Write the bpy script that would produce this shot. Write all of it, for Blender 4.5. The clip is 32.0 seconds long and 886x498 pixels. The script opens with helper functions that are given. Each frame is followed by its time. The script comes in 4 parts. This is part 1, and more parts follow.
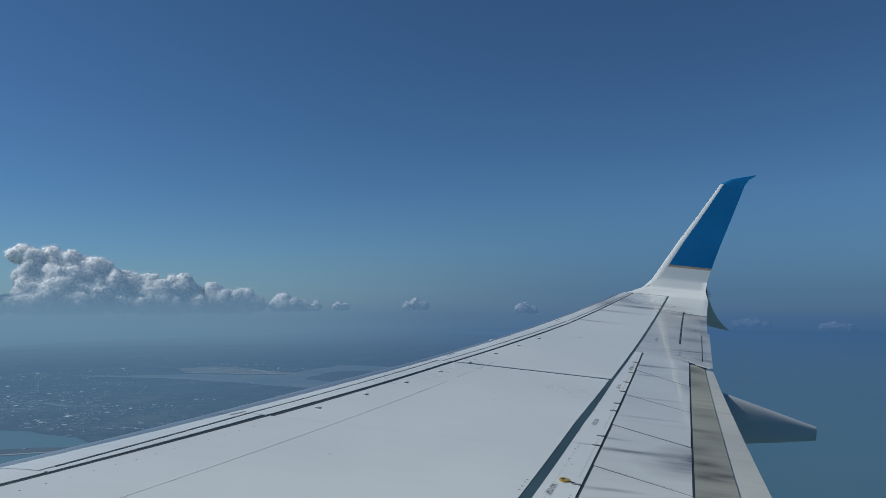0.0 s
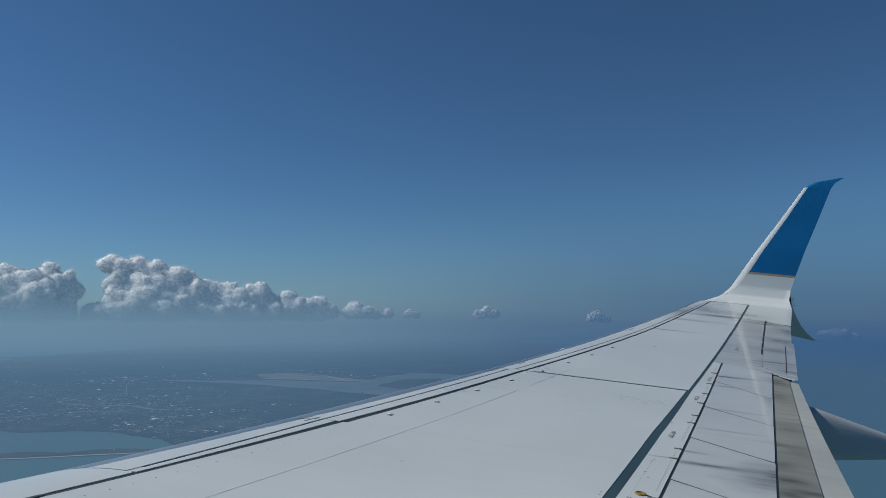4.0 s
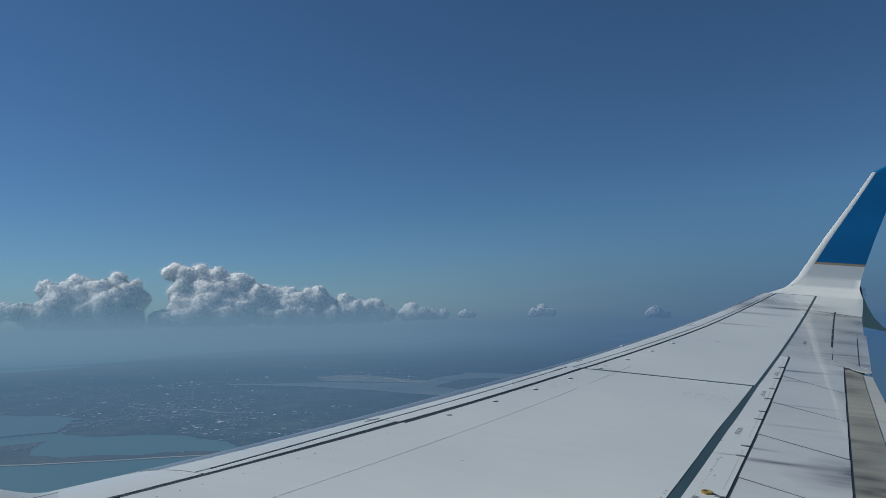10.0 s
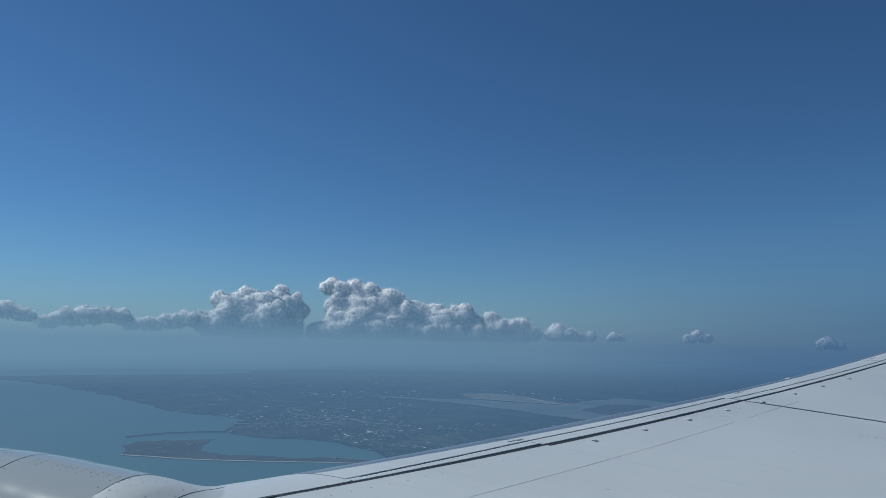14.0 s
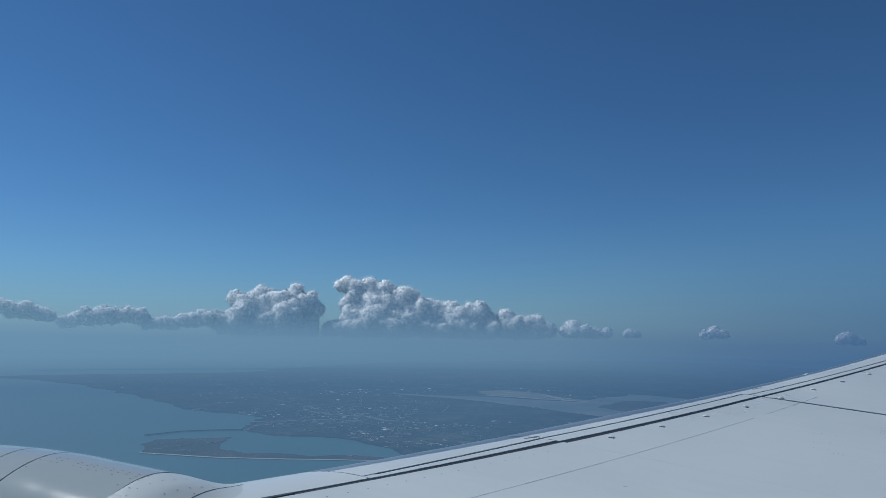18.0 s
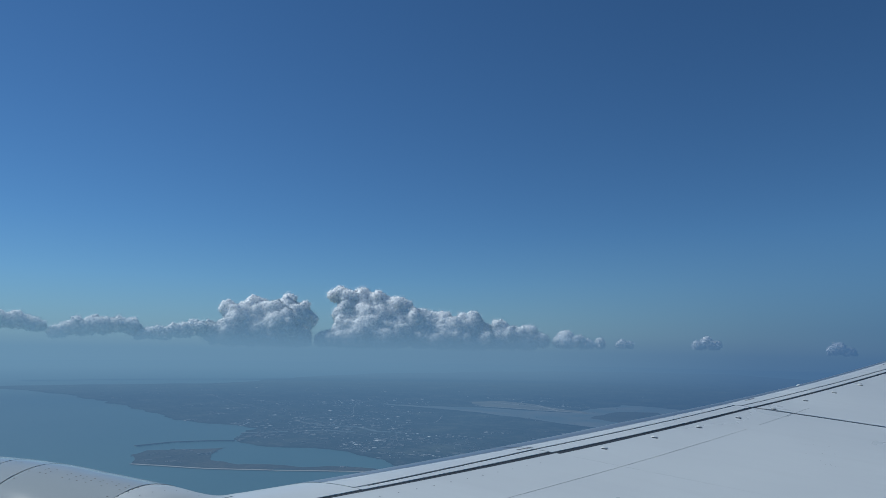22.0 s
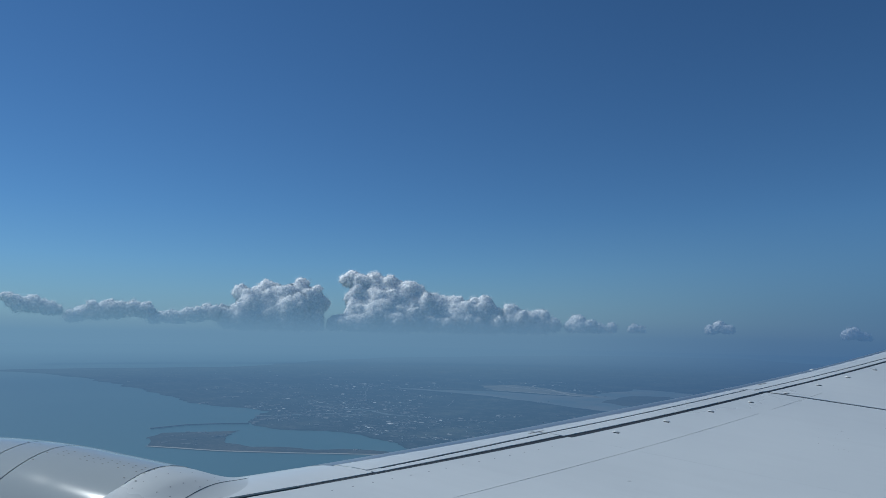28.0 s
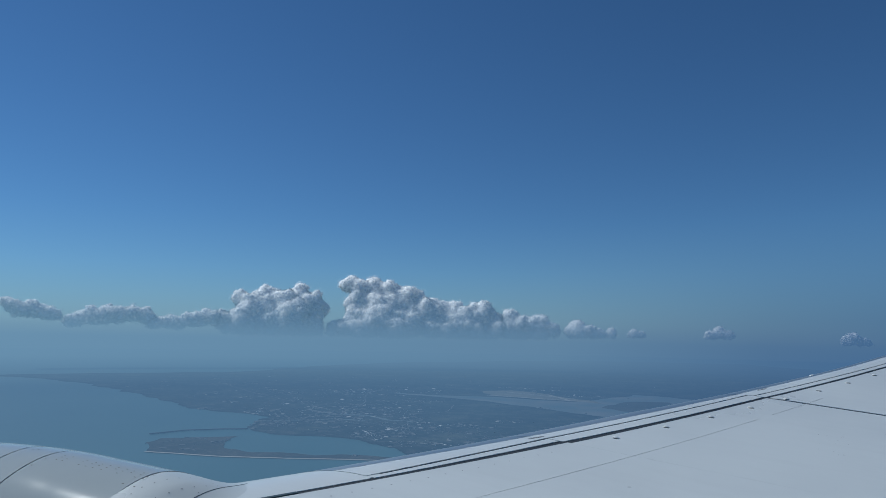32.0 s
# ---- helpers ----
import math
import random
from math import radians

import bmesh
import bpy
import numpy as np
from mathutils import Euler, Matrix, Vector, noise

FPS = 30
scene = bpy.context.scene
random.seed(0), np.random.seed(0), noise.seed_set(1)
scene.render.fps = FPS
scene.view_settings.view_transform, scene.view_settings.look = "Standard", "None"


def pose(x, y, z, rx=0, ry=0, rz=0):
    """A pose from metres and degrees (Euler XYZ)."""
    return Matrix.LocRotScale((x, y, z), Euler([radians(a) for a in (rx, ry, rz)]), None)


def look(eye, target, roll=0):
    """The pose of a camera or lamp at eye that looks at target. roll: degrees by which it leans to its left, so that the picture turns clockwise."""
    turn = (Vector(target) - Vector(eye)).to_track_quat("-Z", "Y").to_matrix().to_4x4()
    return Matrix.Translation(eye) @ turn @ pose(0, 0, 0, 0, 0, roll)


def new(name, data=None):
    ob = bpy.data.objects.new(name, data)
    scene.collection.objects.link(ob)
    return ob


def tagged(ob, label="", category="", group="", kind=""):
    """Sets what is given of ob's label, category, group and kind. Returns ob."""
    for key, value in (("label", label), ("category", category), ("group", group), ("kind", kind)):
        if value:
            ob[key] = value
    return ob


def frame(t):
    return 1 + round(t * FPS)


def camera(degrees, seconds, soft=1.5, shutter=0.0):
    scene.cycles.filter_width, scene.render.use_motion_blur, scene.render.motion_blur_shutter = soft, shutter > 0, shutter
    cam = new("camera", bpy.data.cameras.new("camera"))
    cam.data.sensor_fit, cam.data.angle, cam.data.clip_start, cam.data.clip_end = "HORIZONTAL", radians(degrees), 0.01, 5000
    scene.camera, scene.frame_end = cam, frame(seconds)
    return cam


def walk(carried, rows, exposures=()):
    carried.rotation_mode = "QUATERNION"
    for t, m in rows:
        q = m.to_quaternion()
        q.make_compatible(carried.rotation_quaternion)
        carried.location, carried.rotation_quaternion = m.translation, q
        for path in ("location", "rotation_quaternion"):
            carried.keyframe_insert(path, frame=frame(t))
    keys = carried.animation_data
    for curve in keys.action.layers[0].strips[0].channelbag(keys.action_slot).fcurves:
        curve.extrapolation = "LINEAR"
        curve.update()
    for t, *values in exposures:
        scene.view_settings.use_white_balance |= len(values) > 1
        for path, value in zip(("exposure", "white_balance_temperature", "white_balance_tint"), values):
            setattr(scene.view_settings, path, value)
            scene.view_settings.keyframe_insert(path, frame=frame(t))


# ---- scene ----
import functools
import itertools

# ---------------------------------------------------------------- camera
ALT = 120.0                      # the eye over the sea, in the reduced world outside the aircraft
cam = camera(64.18, 32.0, soft=0.8)
TURNS = [
    (0.0, 95.00, 0.00, 4.11),
    (0.5, 95.03, 0.03, 4.10),
    (1.0, 95.06, -0.09, 4.06),
    (1.5, 95.09, -0.00, 4.08),
    (2.0, 95.28, -0.03, 4.23),
    (2.5, 95.27, 0.24, 5.33),
    (3.0, 95.11, 0.27, 6.51),
    (3.5, 95.04, 0.27, 7.85),
    (4.0, 95.65, -0.18, 9.80),
    (4.5, 95.61, 0.29, 11.68),
    (6.5, 95.46, 1.11, 15.37),
    (7.0, 95.46, 1.45, 15.41),
    (7.5, 95.47, 1.46, 15.24),
    (8.0, 95.35, 1.39, 14.99),
    (8.5, 95.34, 1.38, 14.99),
    (9.0, 95.33, 1.36, 15.17),
    (9.5, 95.46, 1.12, 14.67),
    (10.0, 95.67, 1.15, 14.29),
    (10.5, 95.62, 1.11, 14.34),
    (11.0, 95.60, 1.20, 14.38),
    (11.5, 95.62, 0.96, 14.23),
    (12.0, 95.72, 1.43, 15.36),
    (12.5, 94.90, 1.31, 16.63),
    (13.0, 94.53, 1.66, 17.88),
    (13.5, 94.92, 1.56, 20.82),
    (14.0, 97.22, -1.19, 25.97),
    (14.5, 97.40, -1.80, 26.81),
    (16.5, 98.34, -1.26, 27.91),
    (17.0, 97.27, -0.81, 27.75),
    (17.5, 97.11, -0.78, 27.47),
    (18.0, 96.99, -0.85, 27.19),
    (18.5, 97.18, -0.49, 27.89),
    (19.0, 98.45, -0.78, 28.60),
    (19.5, 99.05, -0.83, 28.88),
    (20.0, 98.99, -0.88, 28.81),
    (20.5, 98.56, -0.90, 28.82),
    (21.0, 98.32, -0.91, 28.58),
    (21.5, 98.01, -0.98, 27.66),
    (22.0, 97.83, -0.94, 26.62),
    (22.5, 97.68, -0.95, 26.66),
    (23.0, 97.87, -0.97, 27.00),
    (23.5, 98.29, -0.98, 27.37),
    (24.0, 98.37, -0.88, 27.18),
    (24.5, 97.72, -0.95, 26.50),
    (25.0, 96.78, -0.95, 26.28),
    (25.5, 95.91, -0.94, 26.06),
    (27.5, 96.46, -0.96, 27.24),
    (28.0, 96.56, -0.98, 27.57),
    (28.5, 96.69, -0.94, 28.07),
    (29.0, 96.76, -0.94, 28.09),
    (29.5, 96.96, -0.93, 27.96),
    (30.0, 96.97, -0.98, 28.14),
    (30.5, 96.91, -1.01, 28.14),
    (31.0, 96.92, -1.00, 28.04),
    (31.5, 96.94, -0.98, 27.92),
    (32.0, 96.98, -1.02, 27.53),
]
walk(cam, [(t, pose(0, 0, ALT, rx, ry, rz)) for t, rx, ry, rz in TURNS], [(0.0, -0.07, 6050, 4), (6.0, -0.13, 6200, 4), (13.0, -0.13, 6200, 4), (14.5, -0.06, 5700, 3), (32.0, -0.07, 5650, 3)])

# ---------------------------------------------------------------- light
SUN_AZ, SUN_EL = -93.0, 45.0     # degrees: azimuth from +y towards +x, height
sun_way = Vector((math.sin(radians(SUN_AZ)) * math.cos(radians(SUN_EL)), math.cos(radians(SUN_AZ)) * math.cos(radians(SUN_EL)), math.sin(radians(SUN_EL))))
world = bpy.data.worlds.new("sky")
scene.world = world
world.use_nodes = True
wn = world.node_tree
sky = wn.nodes.new("ShaderNodeTexSky")
sky.sky_type, sky.sun_disc = "NISHITA", False
sky.sun_elevation, sky.sun_rotation = radians(SUN_EL), radians(SUN_AZ)
sky.altitude, sky.air_density, sky.dust_density, sky.ozone_density = 1500, 1.0, 0.0, 6.5
wn.nodes["Background"].inputs["Strength"].default_value = 0.0605
clear_air = wn.nodes.new("ShaderNodeVectorMath")     # little red in the thin dry air
clear_air.operation = "MULTIPLY"
clear_air.inputs[1].default_value = (0.83, 0.97, 1.03)
wn.links.new(sky.outputs[0], clear_air.inputs[0])
wn.links.new(clear_air.outputs[0], wn.nodes["Background"].inputs["Color"])
lamp = bpy.data.lights.new("sun", "SUN")
lamp.energy, lamp.angle, lamp.color = 4.15, radians(0.53), (1.0, 0.935, 0.86)
sun = new("sun", lamp)
sun.matrix_world = look((0, 0, ALT + 60), Vector((0, 0, ALT + 60)) - sun_way)


# ---------------------------------------------------------------- materials
def shader(name):
    m = bpy.data.materials.new(name)
    m.use_nodes = True
    return m, m.node_tree.nodes, m.node_tree.links, m.node_tree.nodes["Principled BSDF"]


def ramp(nodes, links, fac, stops):
    r = nodes.new("ShaderNodeValToRGB")
    while len(r.color_ramp.elements) < len(stops):
        r.color_ramp.elements.new(0.5)
    for e, (p, c) in zip(r.color_ramp.elements, stops):
        e.position, e.color = p, (*c, 1) if len(c) == 3 else c
    links.new(fac, r.inputs[0])
    return r.outputs[0]


def noise_of(nodes, links, vec, scale, stretch=(1, 1, 1), detail=4.0, rough=0.55):
    mp = nodes.new("ShaderNodeMapping")
    mp.inputs["Scale"].default_value = stretch
    links.new(vec, mp.inputs["Vector"])
    n = nodes.new("ShaderNodeTexNoise")
    n.inputs["Scale"].default_value, n.inputs["Detail"].default_value, n.inputs["Roughness"].default_value = scale, detail, rough
    links.new(mp.outputs[0], n.inputs["Vector"])
    return n.outputs["Fac"]


def mixed(nodes, links, fac, a, b):
    m = nodes.new("ShaderNodeMix")
    m.data_type = "RGBA"
    for sock, v in ((0, fac), (6, a), (7, b)):
        if isinstance(v, (int, float)):
            m.inputs[sock].default_value = v
        elif isinstance(v, tuple):
            m.inputs[sock].default_value = (*v, 1)
        else:
            links.new(v, m.inputs[sock])
    return m.outputs[2]


SOOT = (0.035, 0.033, 0.03)


def paint(name, base, rough=0.25, metal=0.0, vary=0.06, scale=3.0, bump=0.004, grime=None, grime_amount=0.0, coat=0.0, smudges=()):
    """A painted or metal skin: fine and broad variation, optional dirt drawn out along the airflow (u of the uv map)."""
    m, nodes, links, bsdf = shader(name)
    tc = nodes.new("ShaderNodeTexCoord")
    broad = noise_of(nodes, links, tc.outputs["Object"], scale * 0.25)
    fine = noise_of(nodes, links, tc.outputs["Object"], scale * 12)
    lo, hi = tuple(c * (1 - vary) for c in base), tuple(min(1, c * (1 + vary)) for c in base)
    col = ramp(nodes, links, broad, [(0.35, lo), (0.65, hi)])
    col = mixed(nodes, links, ramp(nodes, links, fine, [(0.3, (0, 0, 0)), (0.9, (vary, vary, vary))]), col, tuple(c * 0.6 for c in base))
    if grime:
        streak = noise_of(nodes, links, tc.outputs["UV"], 1.0, (0.9, 9.0, 1), 6.0, 0.65)
        blot = noise_of(nodes, links, tc.outputs["UV"], 0.9, (0.7, 1.3, 1), 3.0)
        mul = nodes.new("ShaderNodeMath")
        mul.operation = "MULTIPLY"
        links.new(ramp(nodes, links, streak, [(0.42, (0, 0, 0)), (0.75, (1, 1, 1))]), mul.inputs[0])
        links.new(ramp(nodes, links, blot, [(0.35, (0, 0, 0)), (0.65, (1, 1, 1))]), mul.inputs[1])
        amt = nodes.new("ShaderNodeMath")
        amt.operation, amt.use_clamp = "MULTIPLY", True
        amt.inputs[1].default_value = grime_amount
        links.new(mul.outputs[0], amt.inputs[0])
        col = mixed(nodes, links, amt.outputs[0], col, grime)
    if smudges:
        drag = noise_of(nodes, links, tc.outputs["UV"], 1.0, (1.6, 14.0, 1), 6.0, 0.7)
        warp = nodes.new("ShaderNodeTexNoise")
        warp.inputs["Scale"].default_value, warp.inputs["Detail"].default_value = 2.5, 4
        links.new(tc.outputs["UV"], warp.inputs["Vector"])
        bend = nodes.new("ShaderNodeVectorMath")
        bend.operation = "MULTIPLY_ADD"
        links.new(warp.outputs["Color"], bend.inputs[0])
        bend.inputs[1].default_value, bend.inputs[2].default_value = (0.35, 0.08, 0), (-0.175, -0.04, 0)
        moved = nodes.new("ShaderNodeVectorMath")
        links.new(tc.outputs["UV"], moved.inputs[0])
        links.new(bend.outputs[0], moved.inputs[1])
        streaks = ramp(nodes, links, drag, [(0.30, (0.50, 0.50, 0.50)), (0.62, (1, 1, 1))])
        for ca, co, ra, ro, amount in smudges:
            mp = nodes.new("ShaderNodeMapping")
            mp.inputs["Location"].default_value, mp.inputs["Scale"].default_value = (-ca / ra, -co / ro, 0), (1 / ra, 1 / ro, 0)
            links.new(moved.outputs[0], mp.inputs["Vector"])
            ln = nodes.new("ShaderNodeVectorMath")
            ln.operation = "LENGTH"
            links.new(mp.outputs[0], ln.inputs[0])
            spot = ramp(nodes, links, ln.outputs["Value"], [(0.1, (amount,) * 3), (0.5, (amount * 0.42,) * 3), (1.0, (0, 0, 0))])
            mu = nodes.new("ShaderNodeMath")
            mu.operation = "MULTIPLY"
            links.new(spot, mu.inputs[0])
            links.new(streaks, mu.inputs[1])
            col = mixed(nodes, links, mu.outputs[0], col, SOOT)
    links.new(col, bsdf.inputs["Base Color"])
    bsdf.inputs["Metallic"].default_value = metal
    bsdf.inputs["Coat Weight"].default_value, bsdf.inputs["Coat Roughness"].default_value = coat, 0.03
    links.new(ramp(nodes, links, broad, [(0.3, (rough * 0.85,) * 3), (0.7, (min(1, rough * 1.15),) * 3)]), bsdf.inputs["Roughness"])
    b = nodes.new("ShaderNodeBump")
    b.inputs["Strength"].default_value, b.inputs["Distance"].default_value = 0.5, bump
    links.new(broad, b.inputs["Height"])
    links.new(b.outputs[0], bsdf.inputs["Normal"])
    if coat > 0.5:
        ripple = nodes.new("ShaderNodeBump")
        ripple.inputs["Strength"].default_value, ripple.inputs["Distance"].default_value = 0.5, 0.0045
        links.new(noise_of(nodes, links, tc.outputs["Object"], 1.7, detail=2), ripple.inputs["Height"])
        links.new(ripple.outputs[0], bsdf.inputs["Coat Normal"])
    return m


SKIN = paint("grey wing paint", (0.558, 0.588, 0.581), 0.30, coat=0.3, vary=0.03, grime=(0.25, 0.25, 0.25), grime_amount=0.10, bump=0.008,
             smudges=((7.10, 7.56, 0.16, 0.025, 0.7), (9.0, 15.05, 0.95, 0.16, 0.95), (8.3, 14.45, 0.9, 0.12, 0.6), (7.9, 13.45, 0.7, 0.06, 0.7), (8.7, 15.6, 0.5, 0.55, 0.55), (9.4, 15.4, 0.8, 0.25, 0.5)))
SLAT = paint("slat paint", (0.568, 0.598, 0.591), 0.30, coat=0.3, vary=0.03, grime=(0.25, 0.25, 0.25), grime_amount=0.12, smudges=((8.3, 15.2, 0.7, 1.2, 0.6),))
SPOILER = paint("spoiler paint", (0.525, 0.545, 0.53), 0.20, coat=0.55, vary=0.04, bump=0.010, grime=SOOT, grime_amount=0.10,
                smudges=((7.95, 7.45, 0.42, 0.40, 1.0), (7.75, 7.25, 0.40, 0.34, 0.45), (7.45, 7.50, 0.50, 0.07, 0.85), (7.30, 7.80, 0.28, 0.04, 0.6), (7.78, 8.55, 0.36, 0.05, 0.35), (7.98, 9.30, 0.40, 0.05, 0.3), (8.25, 10.85, 0.45, 0.08, 0.75), (8.15, 10.35, 0.30, 0.05, 0.5),
                         (8.55, 9.9, 0.22, 0.45, 0.30), (7.10, 6.60, 0.35, 0.05, 0.5), (7.7, 6.3, 0.35, 0.35, 0.5), (8.85, 10.9, 0.25, 0.25, 0.35)))
AILERON = paint("aileron paint", (0.47, 0.485, 0.47), 0.22, coat=0.5, vary=0.06, grime=SOOT, grime_amount=0.36,
                smudges=((9.70, 14.80, 0.60, 0.16, 0.8), (9.95, 14.30, 0.35, 0.55, 0.65), (9.55, 13.55, 0.45, 0.30, 0.6), (9.30, 12.80, 0.45, 0.30, 0.45), (9.10, 12.00, 0.50, 0.08, 0.5), (9.75, 13.1, 0.30, 0.5, 0.5), (9.15, 11.5, 0.3, 0.2, 0.5), (9.75, 15.05, 0.5, 0.10, 0.75)))
FLAP = paint("dirty flap paint", (0.255, 0.26, 0.222), 0.45, vary=0.14, grime=(0.06, 0.055, 0.038), grime_amount=0.75,
             smudges=((7.98, 7.42, 0.34, 0.16, 1.0), (8.10, 7.22, 0.42, 0.10, 1.0), (7.92, 7.12, 0.26, 0.12, 0.9), (7.85, 6.6, 0.30, 0.35, 0.55), (8.05, 7.8, 0.25, 0.3, 0.5), (8.40, 8.9, 0.28, 0.30, 0.35), (8.68, 10.2, 0.26, 0.32, 0.6), (8.85, 10.9, 0.30, 0.28, 0.8), (8.30, 8.2, 0.2, 0.2, 0.35)))
FLAP_EDGE = paint("flap trailing edge paint", (0.43, 0.44, 0.405), 0.4, vary=0.07, grime=(0.12, 0.11, 0.08), grime_amount=0.35)
SEAL = paint("dark blue-grey sealant", (0.030, 0.060, 0.076), 0.55, vary=0.15)
GAP_AND_SHADE = paint("black gap and shade", (0.013, 0.021, 0.032), 0.7, vary=0.2)
BARE = paint("bare leading edge metal", (0.44, 0.48, 0.50), 0.32, metal=0.85, vary=0.05)
COWL = paint("cowl paint", (0.315, 0.348, 0.352), 0.08, vary=0.03, coat=0.0, bump=0.0)
STRUT = paint("strut fairing paint", (0.465, 0.495, 0.492), 0.28, vary=0.05, bump=0.004)
STEEL = paint("polished pale metal", (0.63, 0.65, 0.65), 0.30, metal=0.12, vary=0.06)
BLUE = paint("winglet blue paint", (0.014, 0.155, 0.37), 0.3, vary=0.08, coat=0.3)
WHITE = paint("winglet white paint", (0.64, 0.665, 0.655), 0.4, vary=0.03, coat=0.15)
GOLD = paint("gold stripe paint", (0.36, 0.29, 0.20), 0.35, vary=0.06)
UNDER = paint("grey underside paint", (0.42, 0.44, 0.45), 0.4, vary=0.05)
JOINT = paint("weathered joint filler", (0.505, 0.53, 0.525), 0.5, vary=0.15)
BLACK = paint("black stencil ink", (0.03, 0.03, 0.035), 0.6, vary=0.1)
YELLOW = paint("yellow marker paint", (0.30, 0.195, 0.03), 0.4, vary=0.08)
COWL.node_tree.nodes["Principled BSDF"].inputs["Specular IOR Level"].default_value = 0.34
RIVET = paint("rivet shadowed steel", (0.17, 0.18, 0.19), 0.5, vary=0.1)


# ---------------------------------------------------------------- builders
def thing(name, label, category, group="", kind="", at=(0, 0, 0)):
    ob = new(name)
    ob.location = at
    ob.empty_display_size = 0.2
    return tagged(ob, label, category, group, kind)


def mesh_of(name, verts, faces, uvs=None, smooth=True):
    me = bpy.data.meshes.new(name)
    me.from_pydata([tuple(v) for v in verts], [], faces)
    if uvs:
        layer = me.uv_layers.new(name="plan")
        for loop in me.loops:
            layer.data[loop.index].uv = uvs[loop.vertex_index]
    if smooth:
        me.shade_smooth()
    return me


def part(name, me, material, parent=None, label=""):
    """Links a mesh or a bmesh as one object under a thing or a part."""
    if isinstance(me, bmesh.types.BMesh):
        bm, me = me, bpy.data.meshes.new(name)
        bm.normal_update()
        bm.to_mesh(me)
        bm.free()
    me.materials.clear()
    me.materials.append(material)
    ob = new(name, me)
    if parent is not None:
        ob.parent = parent
        ob.matrix_parent_inverse = parent.matrix_world.inverted() if parent.parent is None and parent.type != "EMPTY" else Matrix.Translation(-parent.location)
    if label:
        tagged(ob, label)
    return ob


# ---------------------------------------------------------------- the wing's frame
# a: metres aft, o: metres outboard of the aircraft's centre line, u: up; the aircraft flies nose-up by PITCH
AC, OC, DROP, DIHEDRAL, FLEX, PITCH = 6.245, 1.648, 1.552, 0.0676, 0.0060, radians(6.13)
CP, SP = math.cos(PITCH), math.sin(PITCH)


def lead(o):
    return 0.531 * o


def trail(o):
    return 6.10 + 0.271 * o


def craft(a, o, u):
    """A place in the aircraft's frame, as a place in the world."""
    A, O = a - AC, o - OC
    return Vector((CP * A + SP * u, O, ALT - SP * A + CP * u))


def height(a, o):
    c = trail(o) - lead(o)
    f = (a - lead(o)) / c
    nose = -(0.030 - 0.008 * max(0.0, 1 - abs(o - 8.8) / 3.0)) * c * max(0.0, (0.15 - f) / 0.15) ** 2.3
    return -DROP + DIHEDRAL * (o - 2) + FLEX * (o - 2) ** 2 + nose


def skin(a, o, dz=0.0):
    return craft(a, o, height(a, o) + dz)


def plate(name, place, nu, nv, material, parent, label=""):
    """A thin plate with crisp edges. place(u, v, layer) gives a vertex and its plan place; layer 0 is the face, 1 the back."""
    verts, uvs, faces, flat = [], [], [], []

    def put(u, v, layer):
        p, q = place(u, v, layer)
        verts.append(p)
        uvs.append(q)
        return len(verts) - 1

    for layer in (0, 1):
        grid = [[put(i / nu, j / nv, layer) for i in range(nu + 1)] for j in range(nv + 1)]
        for j in range(nv):
            for i in range(nu):
                f = (grid[j][i], grid[j + 1][i], grid[j + 1][i + 1], grid[j][i + 1])
                faces.append(f if layer == 0 else f[::-1])
    rim = [(i / nu, 0) for i in range(nu)] + [(1, j / nv) for j in range(nv)] + [(1 - i / nu, 1) for i in range(nu)] + [(0, 1 - j / nv) for j in range(nv)]
    top, low = [put(u, v, 0) for u, v in rim], [put(u, v, 1) for u, v in rim]
    for i in range(len(rim)):
        j = (i + 1) % len(rim)
        faces.append((top[i], top[j], low[j], low[i]))
    return part(name, mesh_of(name, verts, faces, uvs), material, parent, label)


def quad(name, corners, nu, nv, material, parent, dz=0.0, thick=0.014, label="", sag=0.0):
    """A plate that lies on the wing; corners as (a, o): inboard front, outboard front, outboard back, inboard back."""
    p = [Vector(c) for c in corners]

    def place(u, v, layer):
        q = p[0].lerp(p[1], u).lerp(p[3].lerp(p[2], u), v)
        return skin(q.x, q.y, dz - sag * v - thick * layer), (q.x, q.y)

    return plate(name, place, nu, nv, material, parent, label)


def lane(name, front, back, o0, o1, nu, nv, material, parent, dz=0.0, thick=0.014, label=""):
    """A plate on the wing between two lines that give the metres aft for each place outboard."""
    def place(u, v, layer):
        o = o0 + (o1 - o0) * u
        a = front(o) + (back(o) - front(o)) * v
        return skin(a, o, dz - thick * layer), (a, o)

    return plate(name, place, nu, nv, material, parent, label)


def chord(o0, f0, o1, f1):
    """A line at a share of the chord that runs evenly from one place to another."""
    return lambda o: on(o, f0 + (f1 - f0) * (o - o0) / (o1 - o0))[0]


def on(o, f):
    return (lead(o) + f * (trail(o) - lead(o)), o)


def loft(name, rings, material, parent, label="", close=True, cap=True):
    """A skin over rings of equal length."""
    n = len(rings[0])
    verts = [v for r in rings for v in r]
    faces = []
    for j in range(len(rings) - 1):
        for i in range(n if close else n - 1):
            a, b = j * n + i, j * n + (i + 1) % n
            faces.append((a, b, b + n, a + n))
    if cap:
        k = len(verts)
        verts += rings[0] + rings[-1]
        faces.append(tuple(reversed(range(k, k + n))))
        faces.append(tuple(range(k + n, k + 2 * n)))
    me = mesh_of(name, verts, faces, [(v.x, v.y) for v in verts])
    me.set_sharp_from_angle(angle=radians(62))
    return part(name, me, material, parent, label)


